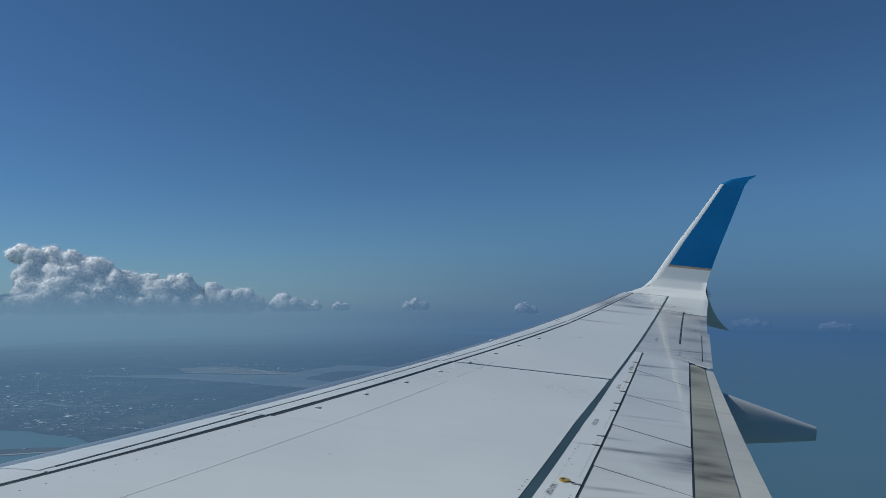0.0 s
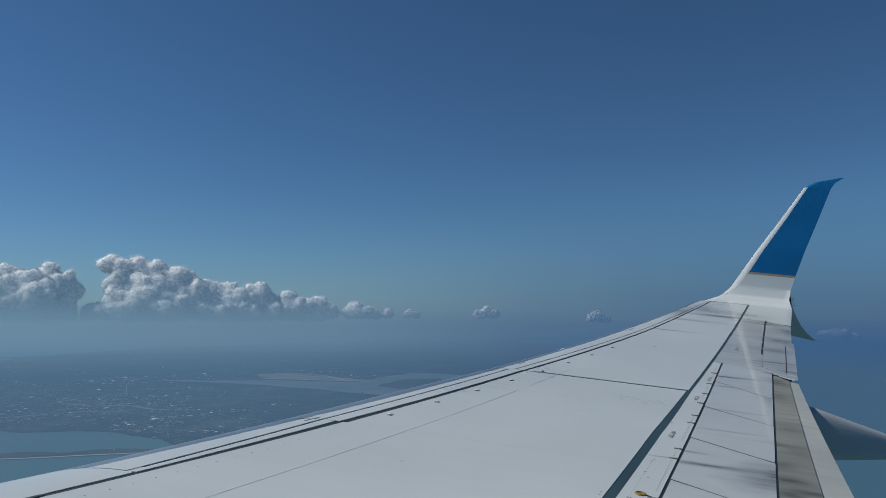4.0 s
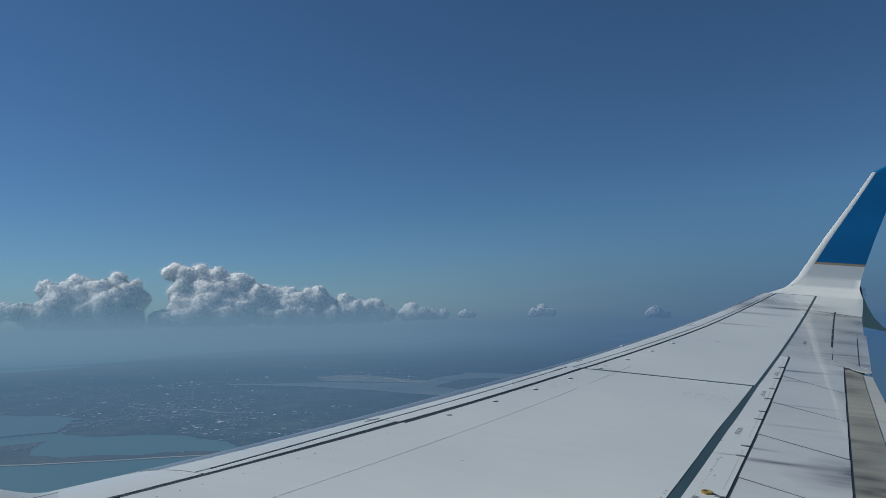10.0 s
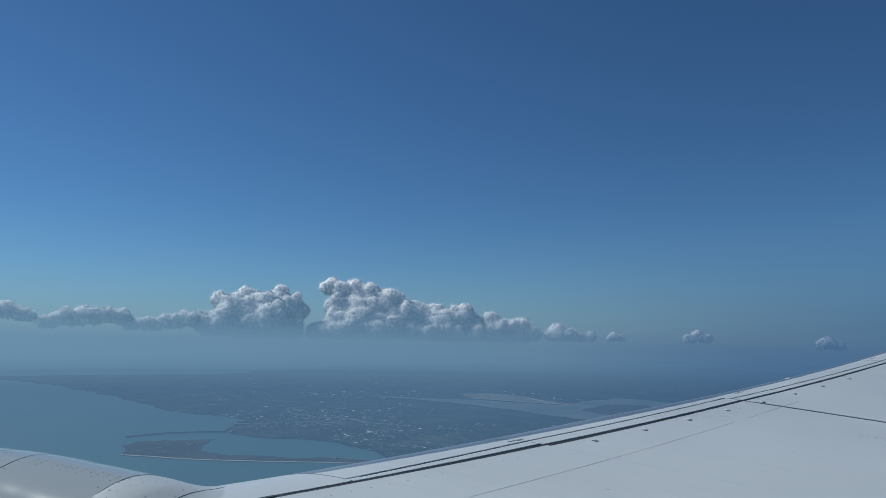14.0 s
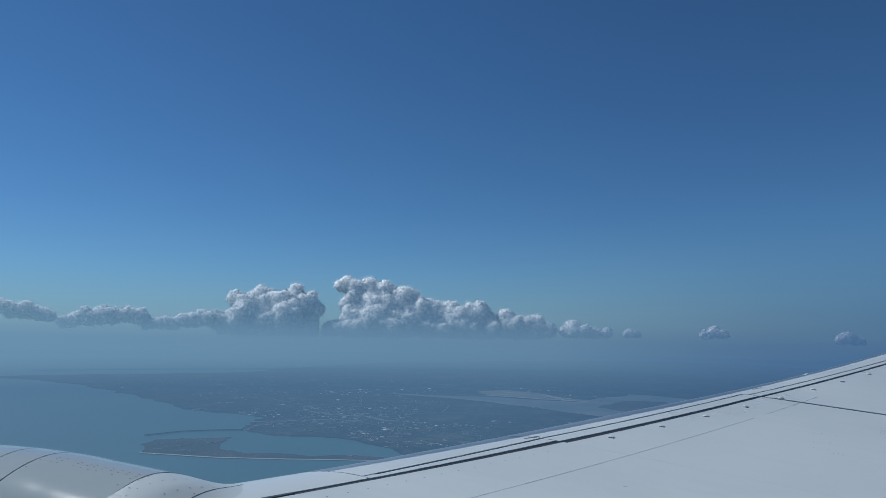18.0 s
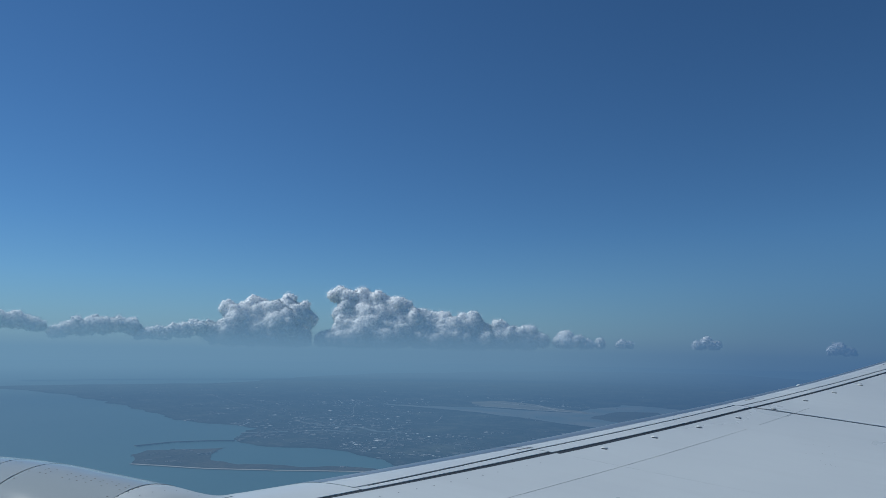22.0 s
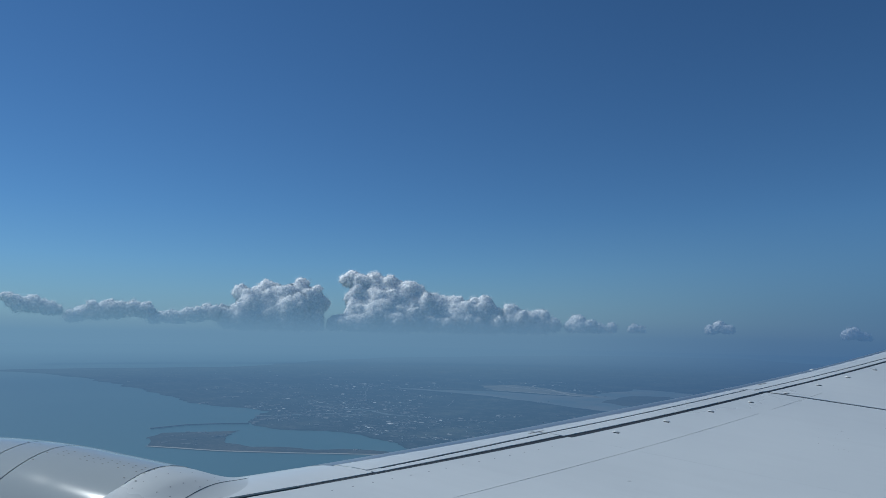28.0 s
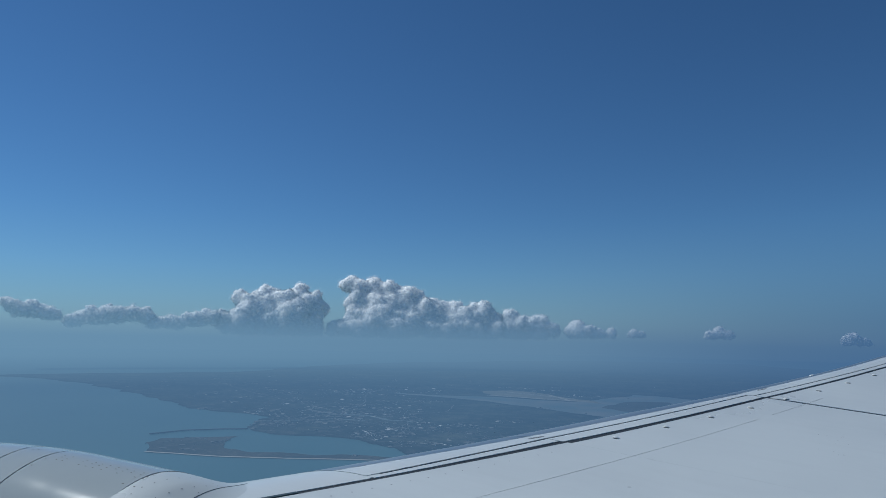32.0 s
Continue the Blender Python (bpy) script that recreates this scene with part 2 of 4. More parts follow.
def spar(o):      # front edge of the rear sealant band
    return 4.477 + 0.3175 * o + 0.026 * max(0.0, 8.2 - o) + 0.004 * max(0.0, o - 10.0)


def hinge(o):     # spoiler hinge line
    return 5.13 + 0.2747 * o


# ---------------------------------------------------------------- the wing
wing = thing("aircraft_wing", "pale grey swept airliner wing with sooty streaked trailing edge", "wing", at=craft(4.0, 2.2, -1.7))

rings = []
for i in range(60):
    o = 2.4 + (16.45 - 2.4) * i / 59
    c = trail(o) - lead(o)
    back = (6.045 + 0.2515 * o - lead(o)) / c if o < 11.3 else 0.985
    upper = [back * (1 - k / 47) ** 1.8 for k in range(48)]
    lower = [back * (k / 10) ** 1.3 for k in range(1, 11)]
    ring = [skin(lead(o) + f * c, o, -0.005) for f in upper]
    for f in lower:
        d = 0.016 + 0.115 * c * min(1, (f / 0.1) ** 0.5) * (1 - 0.75 * (f / back) ** 2)
        ring.append(craft(lead(o) + f * c, o, height(lead(o) + max(f, 0.05) * c, o) - d * 0.9))
    rings.append(ring)
loft("root_rib", [[v + Vector((0, -0.014, 0)) for v in rings[0]], [v + Vector((0, -0.003, 0)) for v in rings[0]]], UNDER, wing, "grey closing rib at the wing root")
loft("wing_box", rings, GAP_AND_SHADE, wing, "dark sealed structure showing in the skin gaps")

low_rings = [[v + Vector((0, 0, -0.006)) for v in r[47:]] for r in rings]
loft("lower_skin", low_rings, UNDER, wing, "plain grey underside", close=False, cap=False)

# main skin panels between the slats and the rear sealant band
RIB, TIP = 9.95, 16.44
for o0, f0, o1, f1 in ((2.5, 0.164, 7.30, 0.160), (7.301, 0.167, RIB - 0.022, 0.163), (RIB + 0.022, 0.164, 13.1, 0.194), (13.1005, 0.194, TIP - 0.03, 0.186)):
    lane("skin_panel", chord(o0, f0, o1, f1), spar if o0 < RIB else lambda o: spar(o) + 0.014, o0, o1, 36, 16, SKIN, wing)
# slats: thin seam, trailing strip, dark gap; bare metal nose
slats = [(5.72, 7.30, 0.137, 0.113, 0.152, 0.144), (7.30, 9.95, 0.113, 0.102, 0.150, 0.149), (9.95, 13.1, 0.120, 0.150, 0.152, 0.180), (13.1, 16.44, 0.150, 0.144, 0.180, 0.170)]
for o0, o1, n0, n1, k0, k1 in slats:
    i, j = o0 + 0.006, o1 - 0.006
    e0, e1 = 0.080 - 0.0022 * (i - 6), 0.080 - 0.0022 * (j - 6)
    quad("slat", [on(i, e0 + 0.0008), on(j, e1 + 0.0008), on(j, n1), on(i, n0)], 20, 10, SLAT, wing)
    quad("slat_trailing_strip", [on(i, n0 + 0.006), on(j, n1 + 0.007), on(j, k1), on(i, k0)], 20, 3, SLAT, wing)
    quad("leading_edge_strip", [on(i, 0.0), on(j, 0.0), on(j, e1), on(i, e0)], 20, 14, BARE, wing, dz=0.001, label="bare polished metal leading edge")
# fixed leading edge beside the engine
quad("fixed_leading_edge", [on(4.15, 0.02), on(5.71, 0.0), on(5.71, 0.151), on(4.15, 0.154)], 24, 12, SLAT, wing)
quad("seam_cover", [on(4.4, 0.1545), on(5.22, 0.1535), on(5.22, 0.159), on(4.4, 0.160)], 8, 1, SEAL, wing, dz=0.004, label="dark rubber cover over the slat gap")
quad("fixed_leading_edge", [on(2.5, 0.0), on(4.145, 0.02), on(4.145, 0.148), on(2.5, 0.15)], 12, 12, SLAT, wing)
# rear band, strip in front of the spoilers
def band(o):      # back edge of the rear sealant band
    return spar(o) + 0.080 - 0.028 * max(0.0, min(1.0, (o - 8.5) / 1.45))


lane("sealant_band", spar, band, 2.5, RIB, 30, 1, SEAL, wing, dz=-0.004)
lane("sealant_band", lambda o: spar(o) + 0.014, band, RIB + 0.002, TIP, 30, 1, SEAL, wing, dz=-0.004)
lane("hinge_strip", band, hinge, 2.5, RIB, 30, 3, SKIN, wing)
lane("hinge_strip", band, hinge, RIB + 0.002, 11.6, 12, 3, SKIN, wing)


# spoilers, one panel after another; each lies a little uneven
def aft(o):       # trailing edge of the spoilers
    return 6.03 + 0.2515 * o


cuts = [(3.9, 3.5), (5.45, 5.05), (7.06, 6.67), (8.21, 7.80), (9.36, 8.93), (10.55, 10.02), (11.62, 11.29)]
for n, ((h0, t0), (h1, t1)) in enumerate(zip(cuts, cuts[1:])):
    quad("spoiler", [(hinge(h0) + 0.022, h0 + 0.008), (hinge(h1) + 0.022, h1 - 0.008), (aft(t1), t1 - 0.008), (aft(t0), t0 + 0.008)], 12, 8, SPOILER, wing, sag=(-0.001, -0.003, 0.0, -0.002, -0.001, -0.002)[n], thick=0.02)
for h0, t0 in cuts[1:-1]:
    quad("seal_strip", [(hinge(h0) + 0.022, h0 - 0.0075), (hinge(h0) + 0.022, h0 + 0.0075), (aft(t0), t0 + 0.0075), (aft(t0), t0 - 0.0075)], 1, 8, GAP_AND_SHADE, wing, dz=0.001, thick=0.006, label="dark seal between two spoilers")
quad("fixed_panel", [(hinge(2.5) + 0.022, 2.5), (hinge(3.876) + 0.022, 3.876), (aft(3.476), 3.476), (aft(2.5), 2.5)], 8, 8, SPOILER, wing, thick=0.02)


# flap with its paler trailing edge
def knee(o):
    return 6.55 + 0.2225 * o


def flap_end(o):
    return 7.00 + 0.1915 * o


quad("flap", [(aft(2.5) + 0.008, 2.5), (aft(11.3) + 0.008, 11.3), (knee(11.05), 11.05), (knee(2.5), 2.5)], 36, 6, FLAP, wing, dz=-0.008, thick=0.05)
quad("flap_trailing_edge", [(knee(2.5) + 0.004, 2.5), (knee(11.05) + 0.004, 11.05), (flap_end(11.05), 11.05), (flap_end(2.5), 2.5)], 36, 4, FLAP_EDGE, wing, dz=-0.016, thick=0.03, sag=0.012)
# outboard of the spoilers: fixed skin, aileron with its tab, tip
quad("skin_panel", [(spar(11.62) + 0.052, 11.62), (spar(15.1) + 0.052, 15.1), on(14.93, 0.79), on(11.66, 0.862)], 24, 6, AILERON, wing)
quad("skin_panel", [(spar(15.1) + 0.052, 15.105), (spar(TIP) + 0.052, TIP), on(TIP, 1.0), on(14.85, 0.985)], 12, 8, SKIN, wing)
quad("aileron", [on(12.36, 0.851), on(14.92, 0.799), on(14.80, 0.983), on(13.40, 0.987)], 14, 6, AILERON, wing)
quad("aileron", [on(11.66, 0.866), on(12.35, 0.849), on(13.36, 0.95), on(11.44, 0.962)], 8, 5, AILERON, wing)
quad("aileron_tab", [on(11.42, 0.966), on(13.37, 0.955), on(13.41, 1.0), on(11.30, 1.005)], 12, 2, AILERON, wing)
quad("edge_panel", [(aft(11.32) + 0.02, 11.32), on(11.62, 0.866), on(11.40, 1.003), (flap_end(11.1), 11.10)], 4, 5, AILERON, wing, dz=-0.003)
for o in (12.45, 12.9, 13.35, 13.8, 14.25, 14.7):
    quad("hinge_cover", [on(o, 0.843 - 0.0195 * (o - 12.36)), on(o + 0.36, 0.836 - 0.0195 * (o - 12.36)), on(o + 0.36, 0.845 - 0.0195 * (o - 12.36)), on(o, 0.852 - 0.0195 * (o - 12.36))], 3, 1, GAP_AND_SHADE, wing, dz=0.004)

quad("skin_panel", [(8.315, 11.632), (8.335, 11.646), (8.845, 11.648), (8.878, 11.315)], 3, 5, AILERON, wing)

# small fairings over the fuel vents along the front spar
for i in range(8):
    a, o = 4.84 + 0.2955 * i, 7.67 + 0.587 * i
    # a flat black mound inboard of each fairing stands in for its shade
    for name, long_, wide, high, shift, mat in (("vent_fairing", 0.030, 0.021, 0.013, 0.0, SKIN), ("vent_shade", 0.028, 0.010, 0.005, -0.019, GAP_AND_SHADE)):
        bm = bmesh.new()
        bmesh.ops.create_uvsphere(bm, u_segments=14, v_segments=8, radius=1.0)
        for v in bm.verts:
            x, y, z = v.co
            da, do = long_ * x * (1.2 if x > 0 else 0.8), wide * y * (1 - 0.5 * max(0, x))
            v.co = skin(a + da, o + do + shift - 0.1 * da, high * z)
        for f in bm.faces:
            f.smooth = True
        part(name, bm, mat, wing, "dark shape coloured as the shade beside the vent fairing" if mat is GAP_AND_SHADE else "")

# drain slots in the slats, and a small lamp dome on the leading edge
for o, f in ((7.29, 0.098), (10.34, 0.082), (13.25, 0.090)):
    quad("drain_slot", [on(o - 0.07, f - 0.0025), on(o + 0.07, f - 0.0025), on(o + 0.07, f + 0.0025), on(o - 0.07, f + 0.0025)], 4, 1, RIVET, wing, dz=0.002, thick=0.006, label="short dark drain slot")
bm = bmesh.new()
bmesh.ops.create_uvsphere(bm, u_segments=14, v_segments=8, radius=1.0)
a0_, o0_ = on(11.55, 0.035)
for v in bm.verts:
    v.co = skin(a0_ + 0.03 * v.co.x, o0_ + 0.07 * v.co.y, 0.011 * v.co.z)
for f in bm.faces:
    f.smooth = True
part("lamp_dome", bm, SLAT, wing, "small pale dome on the leading edge")

# long skin joint along the wing, and rows of fasteners
quad("skin_joint", [(5.93, 9.28), (6.36, 10.28), (6.3625, 10.28), (5.9325, 9.28)], 12, 1, JOINT, wing, dz=0.0015, thick=0.002)
quad("skin_joint", [(4.28, 5.45), (5.83, 9.05), (5.833, 9.05), (4.283, 5.45)], 30, 1, JOINT, wing, dz=0.0015, thick=0.002)


def rivets(name, places, size, material, lift=0.001):
    """Fasteners as one mesh of small discs lying on the wing."""
    verts, faces = [], []
    for a, o in places:
        k = len(verts)
        for j in range(6):
            t = math.pi * j / 3
            verts.append(skin(a + size * math.cos(t), o + size * math.sin(t), lift))
        verts.append(skin(a, o, lift + size * 0.25))
        faces += [(k + j, k + (j + 1) % 6, k + 6) for j in range(6)]
    return tagged(part(name, mesh_of(name, verts, faces), material, wing), kind="stuff")


rivets("fasteners", [(hinge(o) - 0.035, o) for o in [6.2 + 0.042 * i for i in range(125)] if int(o * 3.1) % 4], 0.006, RIVET)
rivets("fasteners", [(spar(o) + 0.15, o) for o in [6.2 + 0.06 * i for i in range(24)]], 0.005, RIVET)
rivets("fasteners", [(spar(o) - 0.03, o) for o in (6.4, 6.47, 6.55, 6.6)] + [(6.99, 7.41), (7.02, 7.46), (6.92, 7.15), (6.93, 7.03), (7.08, 7.9), (7.3, 8.6)], 0.009, RIVET)
rng = random.Random(5)
rivets("fasteners", [(6.45 + rng.uniform(-.12, .12), 8.6 + rng.uniform(-.35, .35)) for i in range(14)], 0.004, RIVET)
rivets("fasteners", [(lead(o) + 0.19 * (trail(o) - lead(o)), o) for o in [5.3 + 0.13 * i for i in range(14)]], 0.006, RIVET)
for (h0, t0) in cuts[2:6]:
    rivets("fasteners", [(hinge(h0) + (aft(t0) - hinge(h0)) * k / 16, h0 + (t0 - h0) * k / 16 + d) for k in range(1, 16) for d in (-0.035, 0.035)], 0.005, RIVET)
# hinge fittings that stick out over the strip, each with a dark slot
for a, o in ((6.925, 6.62), (7.18, 7.55), (7.255, 7.82), (7.49, 8.67), (7.57, 8.95), (7.705, 9.46), (7.825, 9.89), (7.96, 10.38), (8.115, 10.96)):
    quad("hinge_fitting", [(a - 0.042, o - 0.005), (a - 0.042, o + 0.005), (a + 0.024, o + 0.009), (a + 0.024, o - 0.009)], 3, 2, RIVET, wing, dz=0.008, thick=0.016)


# stencils and the yellow step marker
def stencil(text, a, o, size, turn):
    cu = bpy.data.curves.new("stencil", "FONT")
    cu.space_character = 1.15
    cu.body, cu.size, cu.align_x, cu.align_y = text, size, "CENTER", "CENTER"
    tmp = bpy.data.objects.new("stencil", cu)
    scene.collection.objects.link(tmp)
    me = bpy.data.meshes.new_from_object(tmp.evaluated_get(bpy.context.evaluated_depsgraph_get()))
    bpy.data.objects.remove(tmp)
    c, s_ = math.cos(radians(turn)), math.sin(radians(turn))
    for v in me.vertices:
        x, y = v.co.x, v.co.y * 1.25
        v.co = skin(a + c * x - s_ * y, o + s_ * x + c * y, 0.004)
    return part("stencil", me, BLACK, wing, "black stencilled words " + text)


for a, o, size in ((6.735, 6.48, 0.046), (7.25, 8.22, 0.046), (7.69, 9.66, 0.044), (7.99, 10.61, 0.044), (8.71, 12.56, 0.044)):
    stencil("NO STEP", a, o, size, -108)
bm = bmesh.new()
outer = [(0.036 * math.cos(t) * (1.2 if math.cos(t) > 0 else 1), 0.036 * math.sin(t)) for t in [2 * math.pi * k / 24 for k in range(24)]]
rows_ = [[bm.verts.new(skin(6.84 + x * k, 6.67 + y * k, h)) for x, y in outer] for k, h in ((1.0, 0.001), (0.95, 0.010), (0.6, 0.012), (0.55, 0.004))]
for r0, r1 in zip(rows_, rows_[1:]):
    for j in range(24):
        bm.faces.new((r0[j], r0[(j + 1) % 24], r1[(j + 1) % 24], r1[j]))
ring = part("step_marker", bm, YELLOW, wing, "yellow ring marker with a dark arrow tail")
bm = bmesh.new()
bm.faces.new([bm.verts.new(skin(6.84 + 0.019 * math.cos(t), 6.67 + 0.019 * math.sin(t), 0.006)) for t in [2 * math.pi * k / 16 for k in range(16)]])
part("centre", bm, BARE, ring)
quad("tail", [(6.862, 6.658), (6.867, 6.672), (6.915, 6.648), (6.915, 6.643)], 3, 1, BLACK, ring, dz=0.004, thick=0.004)

# ---------------------------------------------------------------- winglet
winglet = thing("winglet", "upswept winglet, blue with a gold stripe above a white root", "winglet", at=craft(9.6, 16.6, 0.5))


def blade(s, f, side):
    """A place on the winglet: s from its root to its top, f from its leading to its trailing edge; side 0 is the inner face."""
    keys = [(0.0, 8.70, 16.44, height(9.6, 16.44), 10.55), (0.08, 8.98, 16.70, height(9.6, 16.70) + 0.02, 10.60), (0.15, 9.33, 16.93, 0.88, 10.63), (0.22, 9.55, 17.05, 1.07, 10.68), (0.34, 9.74, 17.14, 1.38, 10.78),
            (0.5, 10.05, 17.24, 1.90, 10.95), (0.7, 10.53, 17.43, 2.63, 11.23), (0.93, 10.97, 17.60, 3.34, 11.49), (0.965, 11.22, 17.64, 3.49, 11.585), (1.0, 11.75, 17.69, 3.63, 11.78)]
    for k0, k1 in zip(keys, keys[1:]):
        if s <= k1[0]:
            break
    w = (s - k0[0]) / (k1[0] - k0[0])
    a0, o, u, a1 = (x + (y - x) * w for x, y in zip(k0[1:], k1[1:]))
    lean = min(1.0, s / 0.25)
    u -= 0.030 * (a1 - a0) * max(0.0, (0.15 - f) / 0.15) ** 2.3 * (1 - lean)
    th = 0.09 * (a1 - a0) * 4 * (f ** 0.6) * (1 - f) * side * 0.5
    th += 0.045 * max(0.0, 1 - f / 0.14) ** 2 * (a1 - a0)
    return craft(a0 + (a1 - a0) * f, o + lean * th, u - (1 - 0.8 * lean) * th)


def blade_piece(name, s0, s1, f0, f1, material, label, n=24):
    g = f1 if callable(f1) else lambda s: f1
    h = f0 if callable(f0) else lambda s: f0
    rings = []
    for k in range(n + 1):
        s = s0 + (s1 - s0) * k / n
        fs = [h(s) + (g(s) - h(s)) * i / 10 for i in range(11)]
        rings.append([blade(s, f, 0) for f in fs] + [blade(s, f, 1) for f in reversed(fs)])
    return loft(name, rings, material, winglet, label)


def edge(s):
    return 0.034 + 0.10 * min(1.0, s / 0.3)


blade_piece("winglet_root", 0.0, 0.325, edge, 1.0, WHITE, "white painted root of the winglet")
blade_piece("stripe", 0.3255, 0.343, edge, 1.0, GOLD, "thin gold stripe", 3)
blade_piece("blade", 0.3435, 0.93, edge, 1.0, BLUE, "blue painted blade")
blade_piece("tip", 0.9301, 0.998, 0.0, 1.0, BLUE, "blue swept-back tip", 10)
blade_piece("leading_edge_strip", 0.0, 0.93, 0.0, lambda s: edge(s) - 0.001, STEEL, "pale polished leading edge", 40)
rings = []
for k in range(13):
    w = k / 12
    a0, a1 = 9.75 + 1.05 * w + 0.50 * max(0, (w - 0.8) / 0.2) ** 2, 10.70 + 0.50 * w + 0.20 * w ** 4
    o, u = 17.08 + 0.52 * w, 0.88 - 0.76 * w ** 0.9
    rings.append([craft(a0 + (a1 - a0) * f, o + sgn * 0.03 * (1 - w) * f ** .5 * (1 - f) * 2, u) for sgn, fs in ((1, (0, .1, .3, .6, 1)), (-1, (.6, .3, .1))) for f in fs])
loft("ventral_strake", rings, UNDER, winglet, "small grey blade hanging below the wing tip")

notch = [craft(10.58, 16.98, 0.78), craft(10.70, 16.98, 0.78), craft(10.665, 16.98, 0.96)]
loft("tip_gap", [notch, [v + Vector((0, 0.08, 0.012)) for v in notch]], GAP_AND_SHADE, winglet, "dark open gap at the winglet's trailing root")

# static wicks at the tip's trailing edge
for k in range(4):
    root_ = craft(10.60 + 0.02 * k, 16.75 + 0.10 * k, height(9.8, 16.75) + 0.02 + 0.05 * k)
    end_ = root_ + Vector((0.10, 0.012, -0.012))
    side_ = Vector((0, 0.004, 0)), Vector((0, 0, 0.004))
    ring0 = [root_ + side_[0] * math.cos(t) + side_[1] * math.sin(t) for t in [math.pi * j / 3 for j in range(6)]]
    loft("static_wick", [ring0, [v + (end_ - root_) for v in ring0]], BLACK, winglet, "thin black static wick")

# ---------------------------------------------------------------- flap track fairing
fairing = thing("flap_track_fairing", "grey canoe-shaped fairing hanging below the flap", "fairing", at=craft(8.4, 10.4, -0.9))
rings = []
for k in range(29):
    w = k / 28
    a = 7.9 + 2.22 * w
    free = max(0.0, (a - 9.05) / 1.07)
    top = min(-0.675, height(min(a, 8.9), 10.4) - 0.10) - 0.27 * free
    bot = -1.27 + 0.16 * free ** 1.1 + 0.25 * max(0, 0.25 - w) * 4
    half = 0.15 * min(1, w * 3 + .05) * (1 - 0.55 * free ** 1.6)
    mid, hh = (top + bot) / 2, (top - bot) / 2
    ring = []
    for j in range(24):
        t = 2 * math.pi * j / 24
        x, y = math.cos(t), math.sin(t)
        x, y = math.copysign(abs(x) ** 0.5, x), math.copysign(abs(y) ** 0.5, y)
        ring.append(craft(a, 10.4 + half * x, mid + hh * y))
    rings.append(ring)
loft("shell", rings, UNDER, fairing)

# ---------------------------------------------------------------- engine
nacelle = thing("engine_nacelle", "pale grey engine nacelle with riveted cowl panels joined to the wing", "engine", at=craft(2.0, 4.9, -2.4))
SECTION = [(4.10, -3.0), (4.02, -2.5), (4.07, -1.98), (4.20, -1.68), (4.37, -1.475), (4.53, -1.365), (4.68, -1.305), (4.83, -1.285), (5.03, -1.32), (5.24, -1.43), (5.50, -1.66), (5.70, -2.06), (5.74, -2.5), (5.6, -3.0), (4.85, -3.35)]


def ring_curve(t):
    n = len(SECTION)
    i = int(t * n) % n
    w = t * n - int(t * n)
    p0, p1, p2, p3 = (Vector(SECTION[(i + k) % n]) for k in (-1, 0, 1, 2))
    return 0.5 * (2 * p1 + (p2 - p0) * w + (2 * p0 - 5 * p1 + 4 * p2 - p3) * w * w + (3 * p1 - p0 - 3 * p2 + p3) * w ** 3)


def ridge(a):
    """How the nacelle's back rises and falls along its length."""
    return -0.120 * max(0.0, (2.3 - a) / 1.25) ** 1.6 + 0.05 * max(0.0, min(1.0, (a - 2.2) / 0.8)) - 0.34 * max(0.0, a - 2.72) ** 2


@functools.lru_cache(maxsize=None)
def around(t):
    """The nacelle's cross-section as a smooth closed curve, evened out along its length."""
    near = [(k * 0.009, math.exp(-0.5 * (k / 3) ** 2)) for k in range(-8, 9)]
    return sum((ring_curve((t + d) % 1.0) * w for d, w in near), Vector((0, 0))) / sum(w for d, w in near)


def cowl(a, t, lift=0.0):
    lift += 0.010
    p = around(t)
    u = p.y + ridge(a)
    q = around(t + 0.002) - around(t - 0.002)
    n = Vector((-q.y, q.x)).normalized()
    return craft(a, p.x + n.x * lift, u + n.y * lift)


for name, a0, a1 in (("inlet_cowl", -0.9, 1.487), ("latch_band", 1.501, 1.812), ("thrust_reverser_cowl", 1.826, 2.753), ("strut_fairing", 2.763, 3.30), ("strut_fairing", 3.306, 4.3)):
    loft(name, [[cowl(a0 + (a1 - a0) * k / 14, j / 120, -0.008 if a0 > 2.7 else 0.0) for j in range(120)] for k in range(15)], STRUT if a0 > 2.7 else COWL, nacelle)
crown = [around(0.14 + 0.58 * k / 80) for k in range(81)]
crown_o, crown_u = [p.x for p in crown], [p.y for p in crown]


def fillet(u, v, layer):
    """Where the strut's back runs out into the wing's leading edge."""
    o = 4.22 + 1.60 * u
    a, o = on(o, -0.05 + 0.197 * v)
    fade = max(0.0, (v - 0.7) / 0.3)
    f = -0.05 + 0.197 * v
    nac = float(np.interp(o, crown_o, crown_u)) + 0.010 + ridge(a) - 0.06 * fade * fade - 0.5 * max(0.0, (u - 0.8) / 0.2) ** 2
    win = height(a, o) - 3.0 * max(0.0, 0.02 - f) - 0.8 * max(0.0, 4.55 - o) * max(0.0, 0.08 - f) / 0.08
    top = max(nac, win)
    z = top + 0.04 * math.log(math.exp((nac - top) / 0.04) + math.exp((win - top) / 0.04)) - 0.004 - 0.02 * layer
    z -= 0.03 * max(0.0, min(1.0, (2.75 - a) / 0.025))
    return craft(a, o, z), (a, o)


plate("wing_fillet", fillet, 60, 60, STRUT, nacelle, "smooth grey fairing where the strut meets the wing")


